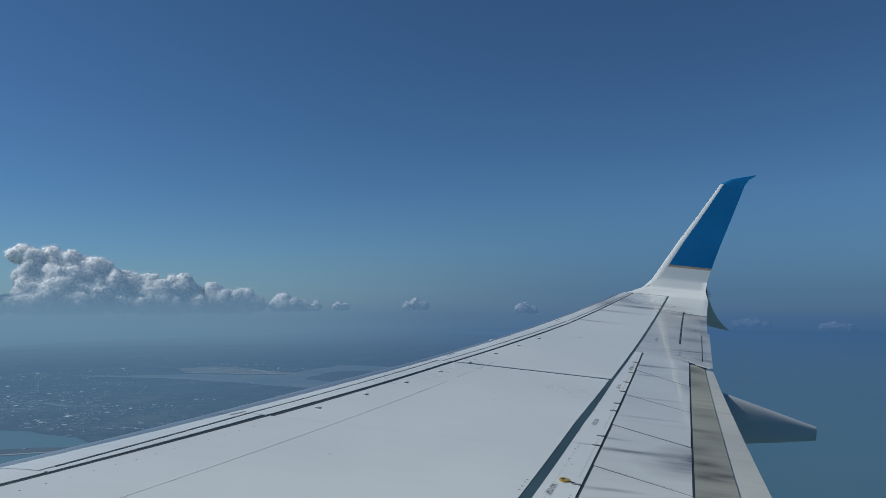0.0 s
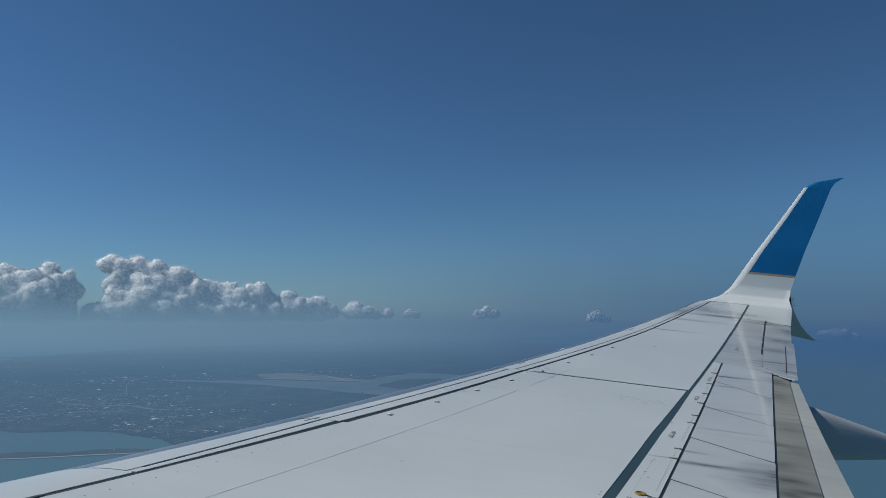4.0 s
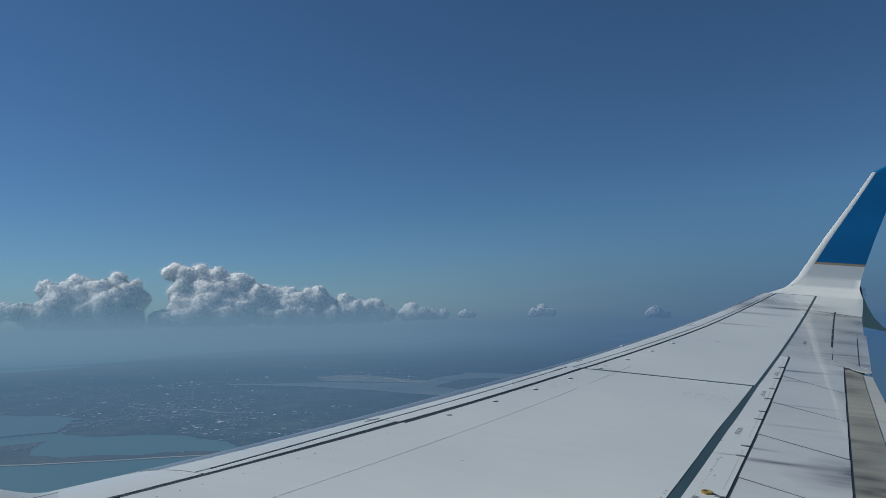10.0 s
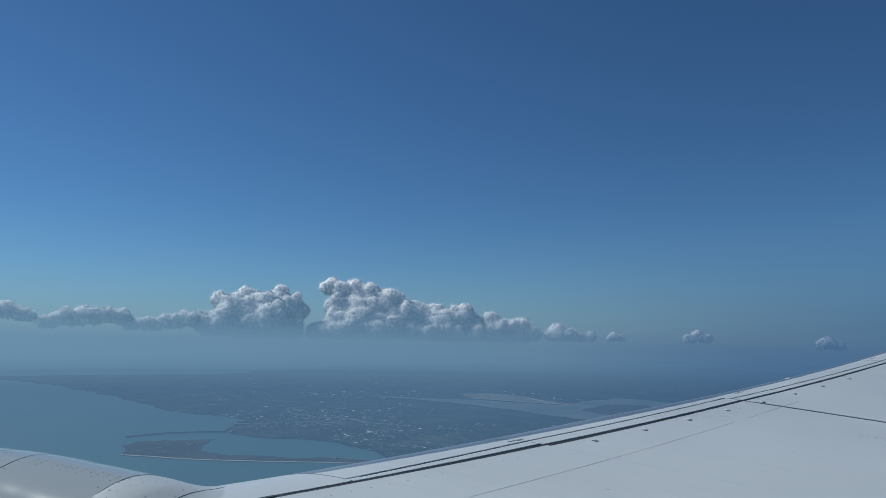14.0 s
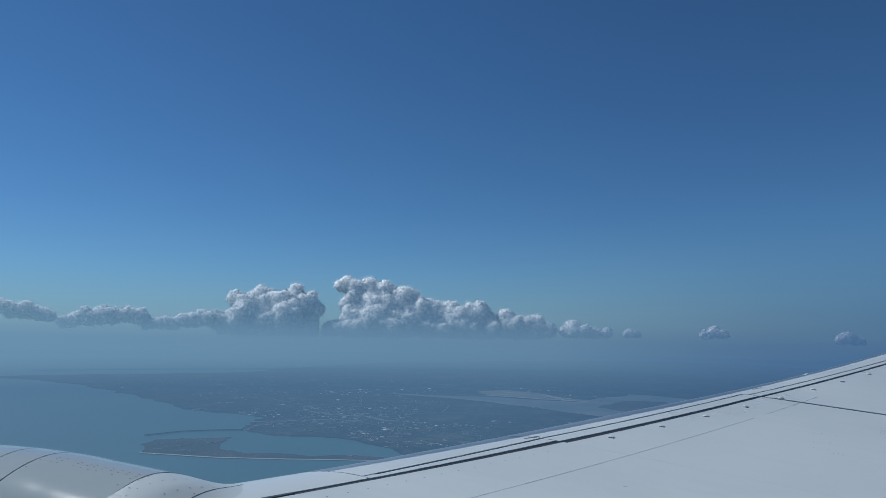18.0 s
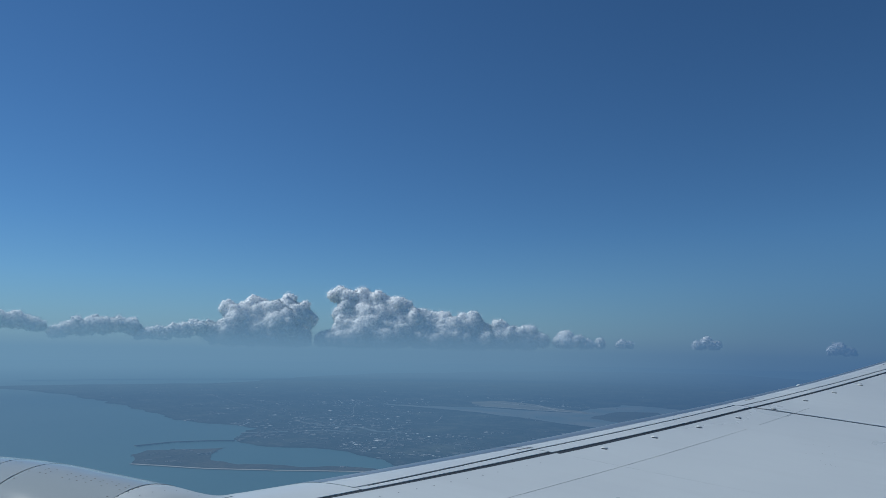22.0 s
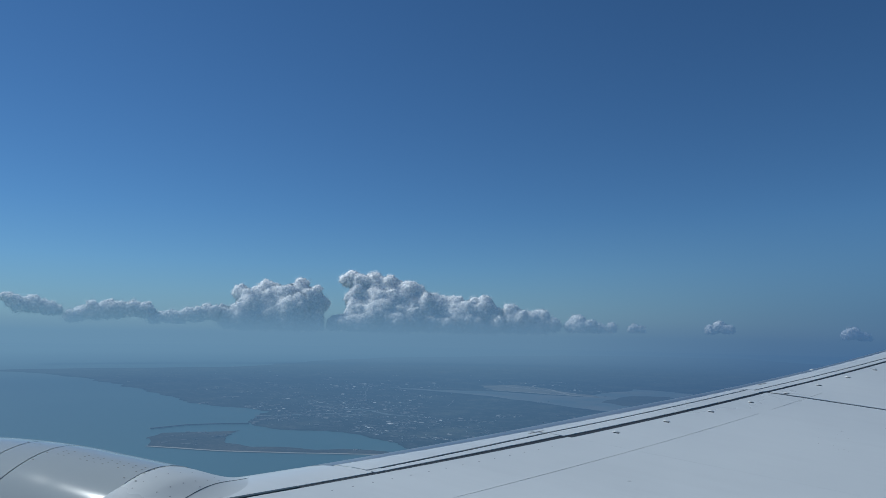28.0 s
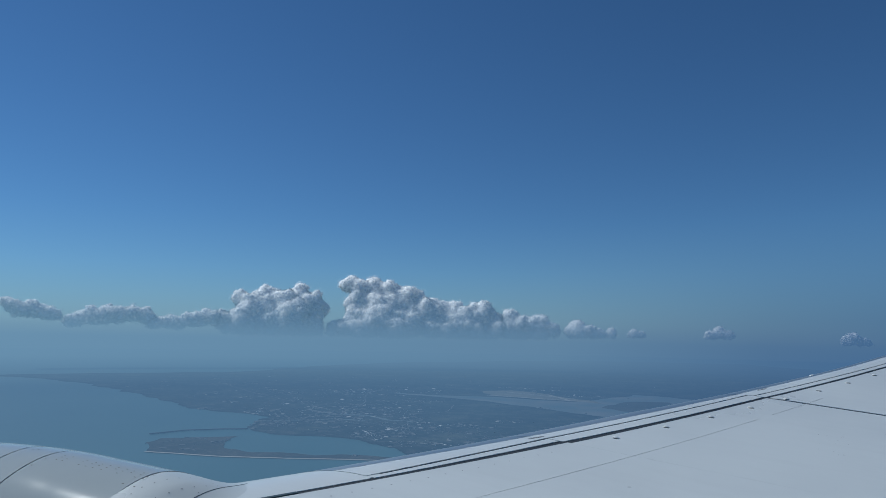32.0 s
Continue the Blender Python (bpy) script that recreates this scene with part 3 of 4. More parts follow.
def fillet_line(a0, a1, o0, o1):
    """A joint line across the fairing."""
    def place(u, v, layer):
        o = o0 + (o1 - o0) * u
        a = a0 + (a1 - a0) * u + 0.005 * v
        f = (a - lead(o)) / (trail(o) - lead(o))
        return fillet((o - 4.22) / 1.60, (f + 0.05) / 0.197, 0)[0] + Vector((0, 0, 0.0015 - 0.004 * layer)), (a, o)

    return plate("joint", place, 30, 1, SEAL, nacelle, "dark joint between fairing panels")


fillet_line(3.15, 3.10, 4.62, 5.34)
loft("inner_structure", [[cowl(-0.8 + 5.0 * k / 14, j / 120, -0.012) for j in range(120)] for k in range(15)], GAP_AND_SHADE, nacelle, "dark structure behind the cowl seams")


def cowl_rivets(places, size):
    verts, faces = [], []
    for a, t in places:
        k = len(verts)
        for j in range(6):
            w = math.pi * j / 3
            verts.append(cowl(a + size * math.cos(w), t + size * 0.16 * math.sin(w), 0.0015))
        verts.append(cowl(a, t, 0.003))
        faces += [(k + j, k + (j + 1) % 6, k + 6) for j in range(6)]
    return tagged(part("fasteners", mesh_of("fasteners", verts, faces), BLACK, nacelle), kind="stuff")


rng = random.Random(8)
cowl_rivets([(1.95 + 0.075 * i + rng.uniform(-.01, .01), t + rng.uniform(-.002, .002)) for t in (0.405, 0.420, 0.434) for i in range(12) if rng.random() < 0.85], 0.0085)
verts, faces = [], []
for a, o in [(2.84 + 0.02 * i + rng.uniform(-.01, .01), 4.55 + 0.07 * i) for i in range(8)] + [(2.98 + 0.02 * i, 4.52 + 0.075 * i) for i in range(8)] + [(3.08, 4.62), (3.12, 4.80), (3.05, 4.98)]:
    k, c = len(verts), trail(o) - lead(o)
    for j in range(7):
        w, r = math.pi * j / 3, 0.0045 if j < 6 else 0.0
        p, q = a + r * math.cos(w), o + r * math.sin(w)
        verts.append(fillet((q - 4.22) / 1.60, ((p - lead(q)) / (trail(q) - lead(q)) + 0.05) / 0.197, 0)[0] + Vector((0, 0, 0.002)))
    faces += [(k + j, k + (j + 1) % 6, k + 6) for j in range(6)]
tagged(part("fasteners", mesh_of("fasteners", verts, faces), RIVET, nacelle), kind="stuff")
cowl_rivets([(1.45, 0.35), (1.86, 0.36), (1.86, 0.40), (1.47, 0.45), (2.70, 0.37), (2.80, 0.37), (1.58, 0.44), (1.62, 0.445)], 0.010)

# ---------------------------------------------------------------- sea and land
sea_mat, nodes, links, bsdf = shader("sea")
tc = nodes.new("ShaderNodeTexCoord")
swell = noise_of(nodes, links, tc.outputs["Object"], 0.004, detail=3)
links.new(ramp(nodes, links, swell, [(0.35, (0.047, 0.112, 0.114)), (0.65, (0.060, 0.130, 0.128))]), bsdf.inputs["Base Color"])
bsdf.inputs["Roughness"].default_value = 0.45

shoal_mat, nodes, links, bsdf = shader("shallow muddy water")
tc = nodes.new("ShaderNodeTexCoord")
links.new(ramp(nodes, links, noise_of(nodes, links, tc.outputs["Object"], 0.012, detail=6, rough=0.65), [(0.38, (0.085, 0.120, 0.118)), (0.62, (0.165, 0.165, 0.145))]), bsdf.inputs["Base Color"])
bsdf.inputs["Roughness"].default_value = 0.5


def ground_of(name, wood, field, built):
    """Woods, fields and built-up blocks seen from the air, in patches of several sizes."""
    m, nodes, links, bsdf = shader(name)
    tc = nodes.new("ShaderNodeTexCoord")
    big = noise_of(nodes, links, tc.outputs["Object"], 0.011, detail=8, rough=0.72)
    blocks = noise_of(nodes, links, tc.outputs["Object"], 0.06, detail=8, rough=0.8)
    small = noise_of(nodes, links, tc.outputs["Object"], 0.30, detail=5, rough=0.75)
    col = ramp(nodes, links, big, [(0.36, tuple(c * 0.55 for c in wood)), (0.52, wood), (0.68, field)])
    col = mixed(nodes, links, ramp(nodes, links, blocks, [(0.50, (0, 0, 0)), (0.66, (0.75, 0.75, 0.75))]), col, built)
    col = mixed(nodes, links, ramp(nodes, links, small, [(0.42, (0.65, 0.65, 0.65)), (0.58, (0, 0, 0))]), col, tuple(c * 0.35 for c in wood))
    links.new(col, bsdf.inputs["Base Color"])
    bsdf.inputs["Roughness"].default_value = 0.9
    bsdf.inputs["Specular IOR Level"].default_value = 0.1
    return m


land_mat = ground_of("land", (0.024, 0.034, 0.034), (0.105, 0.115, 0.088), (0.16, 0.155, 0.150))
marsh_mat = ground_of("marsh", (0.055, 0.055, 0.042), (0.115, 0.100, 0.072), (0.14, 0.125, 0.11))
SAND = paint("beach sand", (0.37, 0.345, 0.295), 0.9, vary=0.15, scale=0.3)


def disc(r, n):
    return [(r * math.cos(2 * math.pi * i / n), r * math.sin(2 * math.pi * i / n), 0) for i in range(n)]


bands = [0, 200, 500, 900, 1500, 2400, 3600, 4900]
verts, faces = [(0, 0, 0)], []
for r in bands[1:]:
    verts += disc(r, 96)
for i in range(96):
    faces.append((0, 1 + i, 1 + (i + 1) % 96))
    for b in range(len(bands) - 2):
        p, q = 1 + b * 96, 1 + (b + 1) * 96
        faces.append((p + i, q + i, q + (i + 1) % 96, p + (i + 1) % 96))
tagged(part("water", mesh_of("water", verts, faces), sea_mat), "hazy blue-grey sea reaching the horizon", "sea", kind="structure")


def ragged(points, depth, rough, seed):
    """A closed outline broken up like a shore."""
    rng = random.Random(seed)
    pts = [Vector(p) for p in points]
    for d in range(depth):
        out = []
        for p, q in zip(pts, pts[1:] + pts[:1]):
            e = q - p
            out += [p, (p + q) / 2 + Vector((-e.y, e.x)) * rng.uniform(-rough, rough)]
        pts = out
    return pts


def sheet(name, points, z, material, depth=4, rough=0.10, seed=1):
    bm = bmesh.new()
    ring = [bm.verts.new((p.x, p.y, z)) for p in ragged(points, depth, rough, seed)]
    edges = [bm.edges.new((a, b)) for a, b in zip(ring, ring[1:] + ring[:1])]
    bmesh.ops.triangle_fill(bm, edges=edges, use_beauty=True, normal=(0, 0, 1))
    return part(name, bm, material)


MAINLAND = [(-1843, 1035), (-1790, 1062), (-1528, 1054), (-1292, 998), (-1113, 929), (-956, 863), (-868, 814), (-792, 806), (-728, 811), (-692, 800), (-676, 752), (-647, 706), (-611, 676), (-585, 672), (-541, 676), (-511, 690), (-462, 687), (-418, 666), (-378, 640), (-356, 612),
            (-250, 668), (-60, 784), (150, 980), (420, 2400), (-300, 4000), (-1164, 3574), (-1590, 2712), (-1608, 2436), (-1621, 2056), (-1552, 1772), (-1554, 1603), (-1685, 1402), (-1792, 1234), (-1856, 1092)]
tagged(sheet("ground", MAINLAND, 0.4, land_mat, 5, 0.13), "dark wooded coastal land with scattered towns under haze", "land", kind="structure")
SPIT = [(-590, 504), (-640, 542), (-652, 574), (-619, 606), (-596, 636), (-574, 592), (-545, 561), (-504, 557), (-477, 574), (-441, 578), (-424, 596), (-398, 606), (-356, 614), (-340, 608), (-401, 578), (-473, 543), (-510, 527), (-565, 513)]
tagged(sheet("ground", SPIT, 0.45, marsh_mat, 3, 0.08, 4), "low brown and green sand spit across a bay", "land", kind="structure")


def ribbon(name, points, width, z, material, seed=2, rough=0.08, depth=3):
    """A winding strip of even width along a line of places."""
    rng = random.Random(seed)
    pts = [Vector(p) for p in points]
    for d in range(depth):
        out = []
        for p, q in zip(pts, pts[1:]):
            e = q - p
            out += [p, (p + q) / 2 + Vector((-e.y, e.x)) * rng.uniform(-rough, rough)]
        pts = out + [pts[-1]]
    verts, faces = [], []
    for i, p in enumerate(pts):
        d = (pts[min(i + 1, len(pts) - 1)] - pts[max(i - 1, 0)]).normalized()
        w = width * (0.75 + 0.5 * rng.random()) / 2 if rough > 0.05 else width / 2
        verts += [(p.x - d.y * w, p.y + d.x * w, z), (p.x + d.y * w, p.y - d.x * w, z)]
    faces = [(2 * i, 2 * i + 1, 2 * i + 3, 2 * i + 2) for i in range(len(pts) - 1)]
    return part(name, mesh_of(name, verts, faces), material)


CONCRETE = paint("pale concrete", (0.40, 0.39, 0.36), 0.9, vary=0.15, scale=0.2)
BRIDGE = paint("weathered bridge concrete", (0.065, 0.07, 0.07), 0.9, vary=0.2, scale=0.2)
ASPHALT = paint("worn asphalt", (0.17, 0.17, 0.17), 0.9, vary=0.2, scale=0.2)
DRY = paint("dry grass field", (0.15, 0.14, 0.10), 0.95, vary=0.3, scale=0.1)
CREEK = [(-790, 1268), (-675, 1247), (-549, 1222), (-456, 1181), (-356, 1125), (-292, 1098), (-219, 1150), (-150, 1275), (-190, 1480), (-266, 1542), (-350, 1560), (-372, 1434), (-390, 1320), (-467, 1310), (-574, 1315), (-694, 1275)]
tagged(sheet("water", CREEK, 0.55, shoal_mat, 4, 0.10, 3), "pale tidal inlet widening through the land", "inlet", kind="structure")
for line, wide, seed in (([(-700, 905), (-640, 880), (-585, 895), (-540, 868), (-500, 872)], 9, 6), ([(-676, 752), (-640, 790), (-610, 830), (-560, 845)], 8, 7)):
    tagged(ribbon("water", line, wide, 0.55, shoal_mat, seed), "pale tidal river winding through the land", "river", kind="structure")
tagged(ribbon("beach", [(-594, 503), (-565, 511), (-510, 524), (-473, 541), (-401, 576), (-340, 606), (-250, 664), (-60, 780), (150, 978)], 4, 0.6, SAND, 4, 0.02), "pale sand beach along the open sea", "beach", kind="structure")
tagged(sheet("airfield", [(-656, 1440), (-606, 1500), (-509, 1456), (-381, 1357), (-352, 1310), (-459, 1318), (-560, 1340)], 0.6, DRY, 3, 0.1, 8), "pale dry grass airfield beside the inlet", "airfield", kind="structure")
tagged(sheet("marsh", [(-330, 1230), (-270, 1190), (-215, 1230), (-190, 1330), (-250, 1420), (-320, 1380)], 0.6, marsh_mat, 3, 0.12, 9), "brown marsh flats inside the inlet", "marsh", kind="structure")
for p, q, w in (((-600, 1345), (-372, 1330), 5), ((-600, 1450), (-420, 1375), 4), ((-500, 1440), (-420, 1335), 4)):
    tagged(ribbon("runway", [p, q], w, 0.7, CONCRETE, 1, 0.0, 1), "pale concrete runway on the airfield", "runway", kind="structure")
bridge = thing("bridge", "long low causeway bridge over the bay", "bridge", at=(-687, 587, 0))
CAUSEWAY = [(-687, 587), (-678, 632), (-652, 664), (-627, 684)]
strip = ribbon("deck", CAUSEWAY, 3.4, 1.6, BRIDGE, 1, 0.0, 2)
bm = bmesh.new()
bm.from_mesh(strip.data)
bpy.data.objects.remove(strip)
solid = bmesh.ops.extrude_face_region(bm, geom=bm.faces[:])
bmesh.ops.translate(bm, verts=[v for v in solid["geom"] if isinstance(v, bmesh.types.BMVert)], vec=(0, 0, -0.9))
bmesh.ops.recalc_face_normals(bm, faces=bm.faces[:])
part("deck", bm, BRIDGE, bridge)
for p, q in zip(CAUSEWAY, CAUSEWAY[1:]):
    for k in range(6):
        at_ = Vector(p).lerp(Vector(q), (k + 0.5) / 6)
        bm = bmesh.new()
        bmesh.ops.create_cube(bm, size=1.0, matrix=Matrix.LocRotScale((at_.x, at_.y, 0.7), None, (0.5, 0.5, 1.6)))
        part("pier", bm, BRIDGE, bridge)

# roads and buildings of the towns
roof, nodes, links, bsdf = shader("roofs")
isl = nodes.new("ShaderNodeNewGeometry")
links.new(ramp(nodes, links, isl.outputs["Random Per Island"], [(0.0, (0.06, 0.06, 0.06)), (0.6, (0.10, 0.10, 0.095)), (0.86, (0.24, 0.24, 0.23)), (1.0, (0.85, 0.85, 0.84))]), bsdf.inputs["Base Color"])
bsdf.inputs["Roughness"].default_value = 0.7
rng = random.Random(11)
TOWNS = [(-660, 790, 60, 420), (-640, 720, 26, 160), (-700, 940, 80, 420), (-625, 930, 70, 380), (-842, 1294, 80, 420), (-1003, 1101, 60, 160), (-810, 1258, 60, 200), (-560, 890, 80, 380), (-484, 818, 70, 340), (-528, 770, 60, 260), (-774, 1000, 90, 300), (-649, 1096, 60, 200),
         (-615, 575, 22, 60), (-560, 540, 20, 24), (-1260, 1265, 90, 160), (-950, 1080, 60, 160), (-440, 740, 60, 220), (-330, 780, 110, 260), (-150, 930, 120, 220), (-562, 1559, 70, 200), (-480, 1480, 50, 120), (-1000, 1500, 220, 260), (-100, 1300, 160, 160)]

def inland(x, y):
    inside, n = False, len(MAINLAND)
    for ring_ in (MAINLAND, SPIT):
        c = False
        for (x0, y0), (x1, y1) in zip(ring_, ring_[1:] + ring_[:1]):
            if (y0 > y) != (y1 > y) and x < (x1 - x0) * (y - y0) / (y1 - y0) + x0:
                c = not c
        inside = inside or c
    return inside


verts, faces = [], []
for cx, cy, spread, count in TOWNS:
    quarters = [(rng.gauss(cx, spread), rng.gauss(cy, spread), rng.uniform(3, 13)) for i in range(max(3, count // 22))]
    for i in range(int(count * 1.45)):
        qx, qy, wide = rng.choice(quarters)
        x, y = (rng.gauss(qx, wide), rng.gauss(qy, wide)) if rng.random() < 0.72 else (rng.gauss(cx, spread), rng.gauss(cy, spread))
        if not inland(x, y):
            continue
        big_ = rng.random() ** 5
        w, d, h = 0.36 + 3.2 * big_, 0.36 + 3.0 * big_ * rng.random(), 0.5 + 0.6 * rng.random()
        t = rng.uniform(0, math.pi)
        c, s_ = math.cos(t), math.sin(t)
        k = len(verts)
        for z in (0.3, h):
            verts += [(x + c * a - s_ * b, y + s_ * a + c * b, z) for a, b in ((-w, -d), (w, -d), (w, d), (-w, d))]
        verts += [(x + c * a, y + s_ * a, h + 0.3 * d) for a in (-w, w)]
        faces += [(k, k + 1, k + 5, k + 4), (k + 1, k + 2, k + 6, k + 5), (k + 2, k + 3, k + 7, k + 6), (k + 3, k, k + 4, k + 7), (k + 4, k + 5, k + 9, k + 8), (k + 6, k + 7, k + 8, k + 9), (k + 5, k + 6, k + 9), (k + 7, k + 4, k + 8)]
tagged(part("town_buildings", mesh_of("town_buildings", verts, faces, smooth=False), roof), "scattered pale roofs of far coastal towns", "buildings", kind="stuff")
ROADS = [[(-645, 715), (-650, 800), (-640, 900), (-700, 1050), (-842, 1294)], [(-650, 800), (-560, 830), (-470, 800), (-350, 800), (-100, 960)], [(-640, 900), (-560, 940), (-520, 1010), (-560, 1120)], [(-470, 700), (-480, 790), (-500, 900)], [(-1003, 1101), (-860, 1020), (-640, 900)], [(-1260, 1265), (-1003, 1101)]]
for i, line in enumerate(ROADS):
    tagged(ribbon("road", line, 1.3, 0.65, ASPHALT, 20 + i, 0.03), "pale road through the coastal town", "road", kind="structure")


# ---------------------------------------------------------------- clouds
def drops(name, pass_on):
    """Bright scattering droplets: some of the light passes on into the cloud."""
    m, nodes, links, bsdf = shader(name)
    nodes.remove(bsdf)
    tc = nodes.new("ShaderNodeTexCoord")
    col = ramp(nodes, links, noise_of(nodes, links, tc.outputs["Object"], 0.05), [(0.3, (0.95, 0.955, 0.96)), (0.7, (0.99, 0.99, 0.99))])
    back, through_, mix = nodes.new("ShaderNodeBsdfDiffuse"), nodes.new("ShaderNodeBsdfTranslucent"), nodes.new("ShaderNodeMixShader")
    links.new(col, back.inputs["Color"])
    links.new(col, through_.inputs["Color"])
    mix.inputs[0].default_value = pass_on
    links.new(back.outputs[0], mix.inputs[1])
    links.new(through_.outputs[0], mix.inputs[2])
    links.new(mix.outputs[0], nodes["Material Output"].inputs["Surface"])
    return m, nodes, links, mix, tc


def deep_drops(name, reach):
    """Dense droplets, in which the light wanders some way before it leaves."""
    m, nodes, links, bsdf = shader(name)
    tc = nodes.new("ShaderNodeTexCoord")
    links.new(ramp(nodes, links, noise_of(nodes, links, tc.outputs["Object"], 0.05), [(0.3, (0.97, 0.972, 0.975)), (0.7, (0.995, 0.995, 0.995))]), bsdf.inputs["Base Color"])
    bsdf.inputs["Subsurface Weight"].default_value = 1.0
    bsdf.inputs["Subsurface Radius"].default_value = (1.0, 1.0, 1.0)
    bsdf.inputs["Subsurface Scale"].default_value = reach
    bsdf.inputs["Subsurface Anisotropy"].default_value = 0.6
    bsdf.inputs["Roughness"].default_value = 1.0
    bsdf.inputs["Specular IOR Level"].default_value = 0.0
    return m


cloud_mat = deep_drops("cloud", 70.0)
thin_mat = deep_drops("thin cloud", 60.0)
FAR = 2600.0
FRINGES = []
for thin, fine_, lo_, hi_, most in (("torn cloud edge", 0.085, 0.38, 0.64, 0.40), ("thin cloud wisps", 0.04, 0.46, 0.74, 0.22)):
    m, nodes, links, droplets, tc = drops(thin, 0.5)
    cover = ramp(nodes, links, noise_of(nodes, links, tc.outputs["Object"], fine_, detail=8, rough=0.68), [(lo_, (0, 0, 0)), (hi_, (most,) * 3)])
    holes, veil_ = nodes.new("ShaderNodeBsdfTransparent"), nodes.new("ShaderNodeMixShader")
    links.new(cover, veil_.inputs[0])
    links.new(holes.outputs[0], veil_.inputs[1])
    links.new(droplets.outputs[0], veil_.inputs[2])
    links.new(veil_.outputs[0], nodes["Material Output"].inputs["Surface"])
    FRINGES.append(m)


def sky_place(az, el, r=FAR):
    return Vector((-math.sin(radians(az)) * r, math.cos(radians(az)) * r, ALT + math.tan(radians(el)) * r))


def skin_of_balls(balls, voxel):
    """One closed skin grown over balls that melt into one another (rows of centre, radius, squash), by surface nets on a grid."""
    soft = 2.5 * voxel
    cen = np.array([b[0][:] for b in balls])
    rad = np.array([b[1] for b in balls])
    sq = np.array([b[2] for b in balls])
    edge_ = 2.5 * soft
    lo = (cen - rad[:, None]).min(0) - edge_ - 2 * voxel
    n = np.ceil(((cen + rad[:, None]).max(0) + edge_ + 2 * voxel - lo) / voxel).astype(int) + 1
    E = np.full(n, 0.02, np.float32)
    for c, r, q in zip(cen, rad, sq):
        reach = r + edge_
        i0 = np.maximum(np.floor((c - reach - lo) / voxel).astype(int) - 1, 0)
        i1 = np.minimum(np.ceil((c + reach - lo) / voxel).astype(int) + 2, n)
        x, y, z = ((lo[k] + voxel * np.arange(i0[k], i1[k]) - c[k]).astype(np.float32) for k in range(3))
        d = np.sqrt(x[:, None, None] ** 2 + y[None, :, None] ** 2 + (z[None, None, :] / q) ** 2)
        E[i0[0]:i1[0], i0[1]:i1[1], i0[2]:i1[2]] += np.exp(np.clip((r - d) / soft, -2.5, 4.0)) * (d < reach)
    F = np.log(E / 2.5)
    ins = F > 0
    m = n - 1
    corner = [(a, b, c) for a in (0, 1) for b in (0, 1) for c in (0, 1)]
    cut_at = lambda A, c: A[c[0]:c[0] + m[0], c[1]:c[1] + m[1], c[2]:c[2] + m[2]]
    count = sum(cut_at(ins, c).astype(int) for c in corner)
    live = np.argwhere((count > 0) & (count < 8))
    total, hits = np.zeros((len(live), 3)), np.zeros(len(live))
    for c in corner:
        for axis in range(3):
            if c[axis] == 0:
                e = list(c)
                e[axis] = 1
                f0, f1 = F[tuple((live + c).T)], F[tuple((live + e).T)]
                ok = (f0 > 0) != (f1 > 0)
                w = np.where(ok, f0 / np.where(ok, f0 - f1, 1), 0)
                p = np.array(c, float) + w[:, None] * (np.array(e) - np.array(c))
                total[ok] += p[ok]
                hits[ok] += 1
    verts = lo + voxel * (live + total / hits[:, None])
    index = np.full(m, -1)
    index[tuple(live.T)] = np.arange(len(live))
    faces = []
    for axis in range(3):
        b, c = (axis + 1) % 3, (axis + 2) % 3
        a0, a1 = [slice(None)] * 3, [slice(None)] * 3
        a0[axis], a1[axis] = slice(0, -1), slice(1, None)
        change = np.argwhere(ins[tuple(a0)] != ins[tuple(a1)])
        eb, ec = np.eye(3, dtype=int)[b], np.eye(3, dtype=int)[c]
        quad_ = np.stack([index[tuple((change - d).T)] for d in (eb + ec, ec, 0 * eb, eb)], 1)
        out = ins[tuple(change.T)]
        faces.append(np.where(out[:, None], quad_, quad_[:, ::-1]))
    faces = np.concatenate(faces)
    mark = np.arange(len(verts))                     # keep the largest connected skin
    while True:
        least = mark[faces].min(1)
        was = mark.copy()
        for k in range(4):
            np.minimum.at(mark, faces[:, k], least)
        mark = mark[mark]
        if (mark == was).all():
            break
    main_ = np.bincount(mark).argmax()
    faces = faces[mark[faces[:, 0]] == main_]
    kept = np.flatnonzero(mark == main_)
    back_ = np.zeros(len(verts), int)
    back_[kept] = np.arange(len(kept))
    verts, faces = verts[kept], back_[faces]
    me = bpy.data.meshes.new("billows")
    me.vertices.add(len(verts))
    me.vertices.foreach_set("co", verts.ravel())
    me.loops.add(faces.size)
    me.loops.foreach_set("vertex_index", faces.ravel())
    me.polygons.add(len(faces))
    me.polygons.foreach_set("loop_start", np.arange(0, faces.size, 4))
    me.update(calc_edges=True)
    me.validate()
    return me


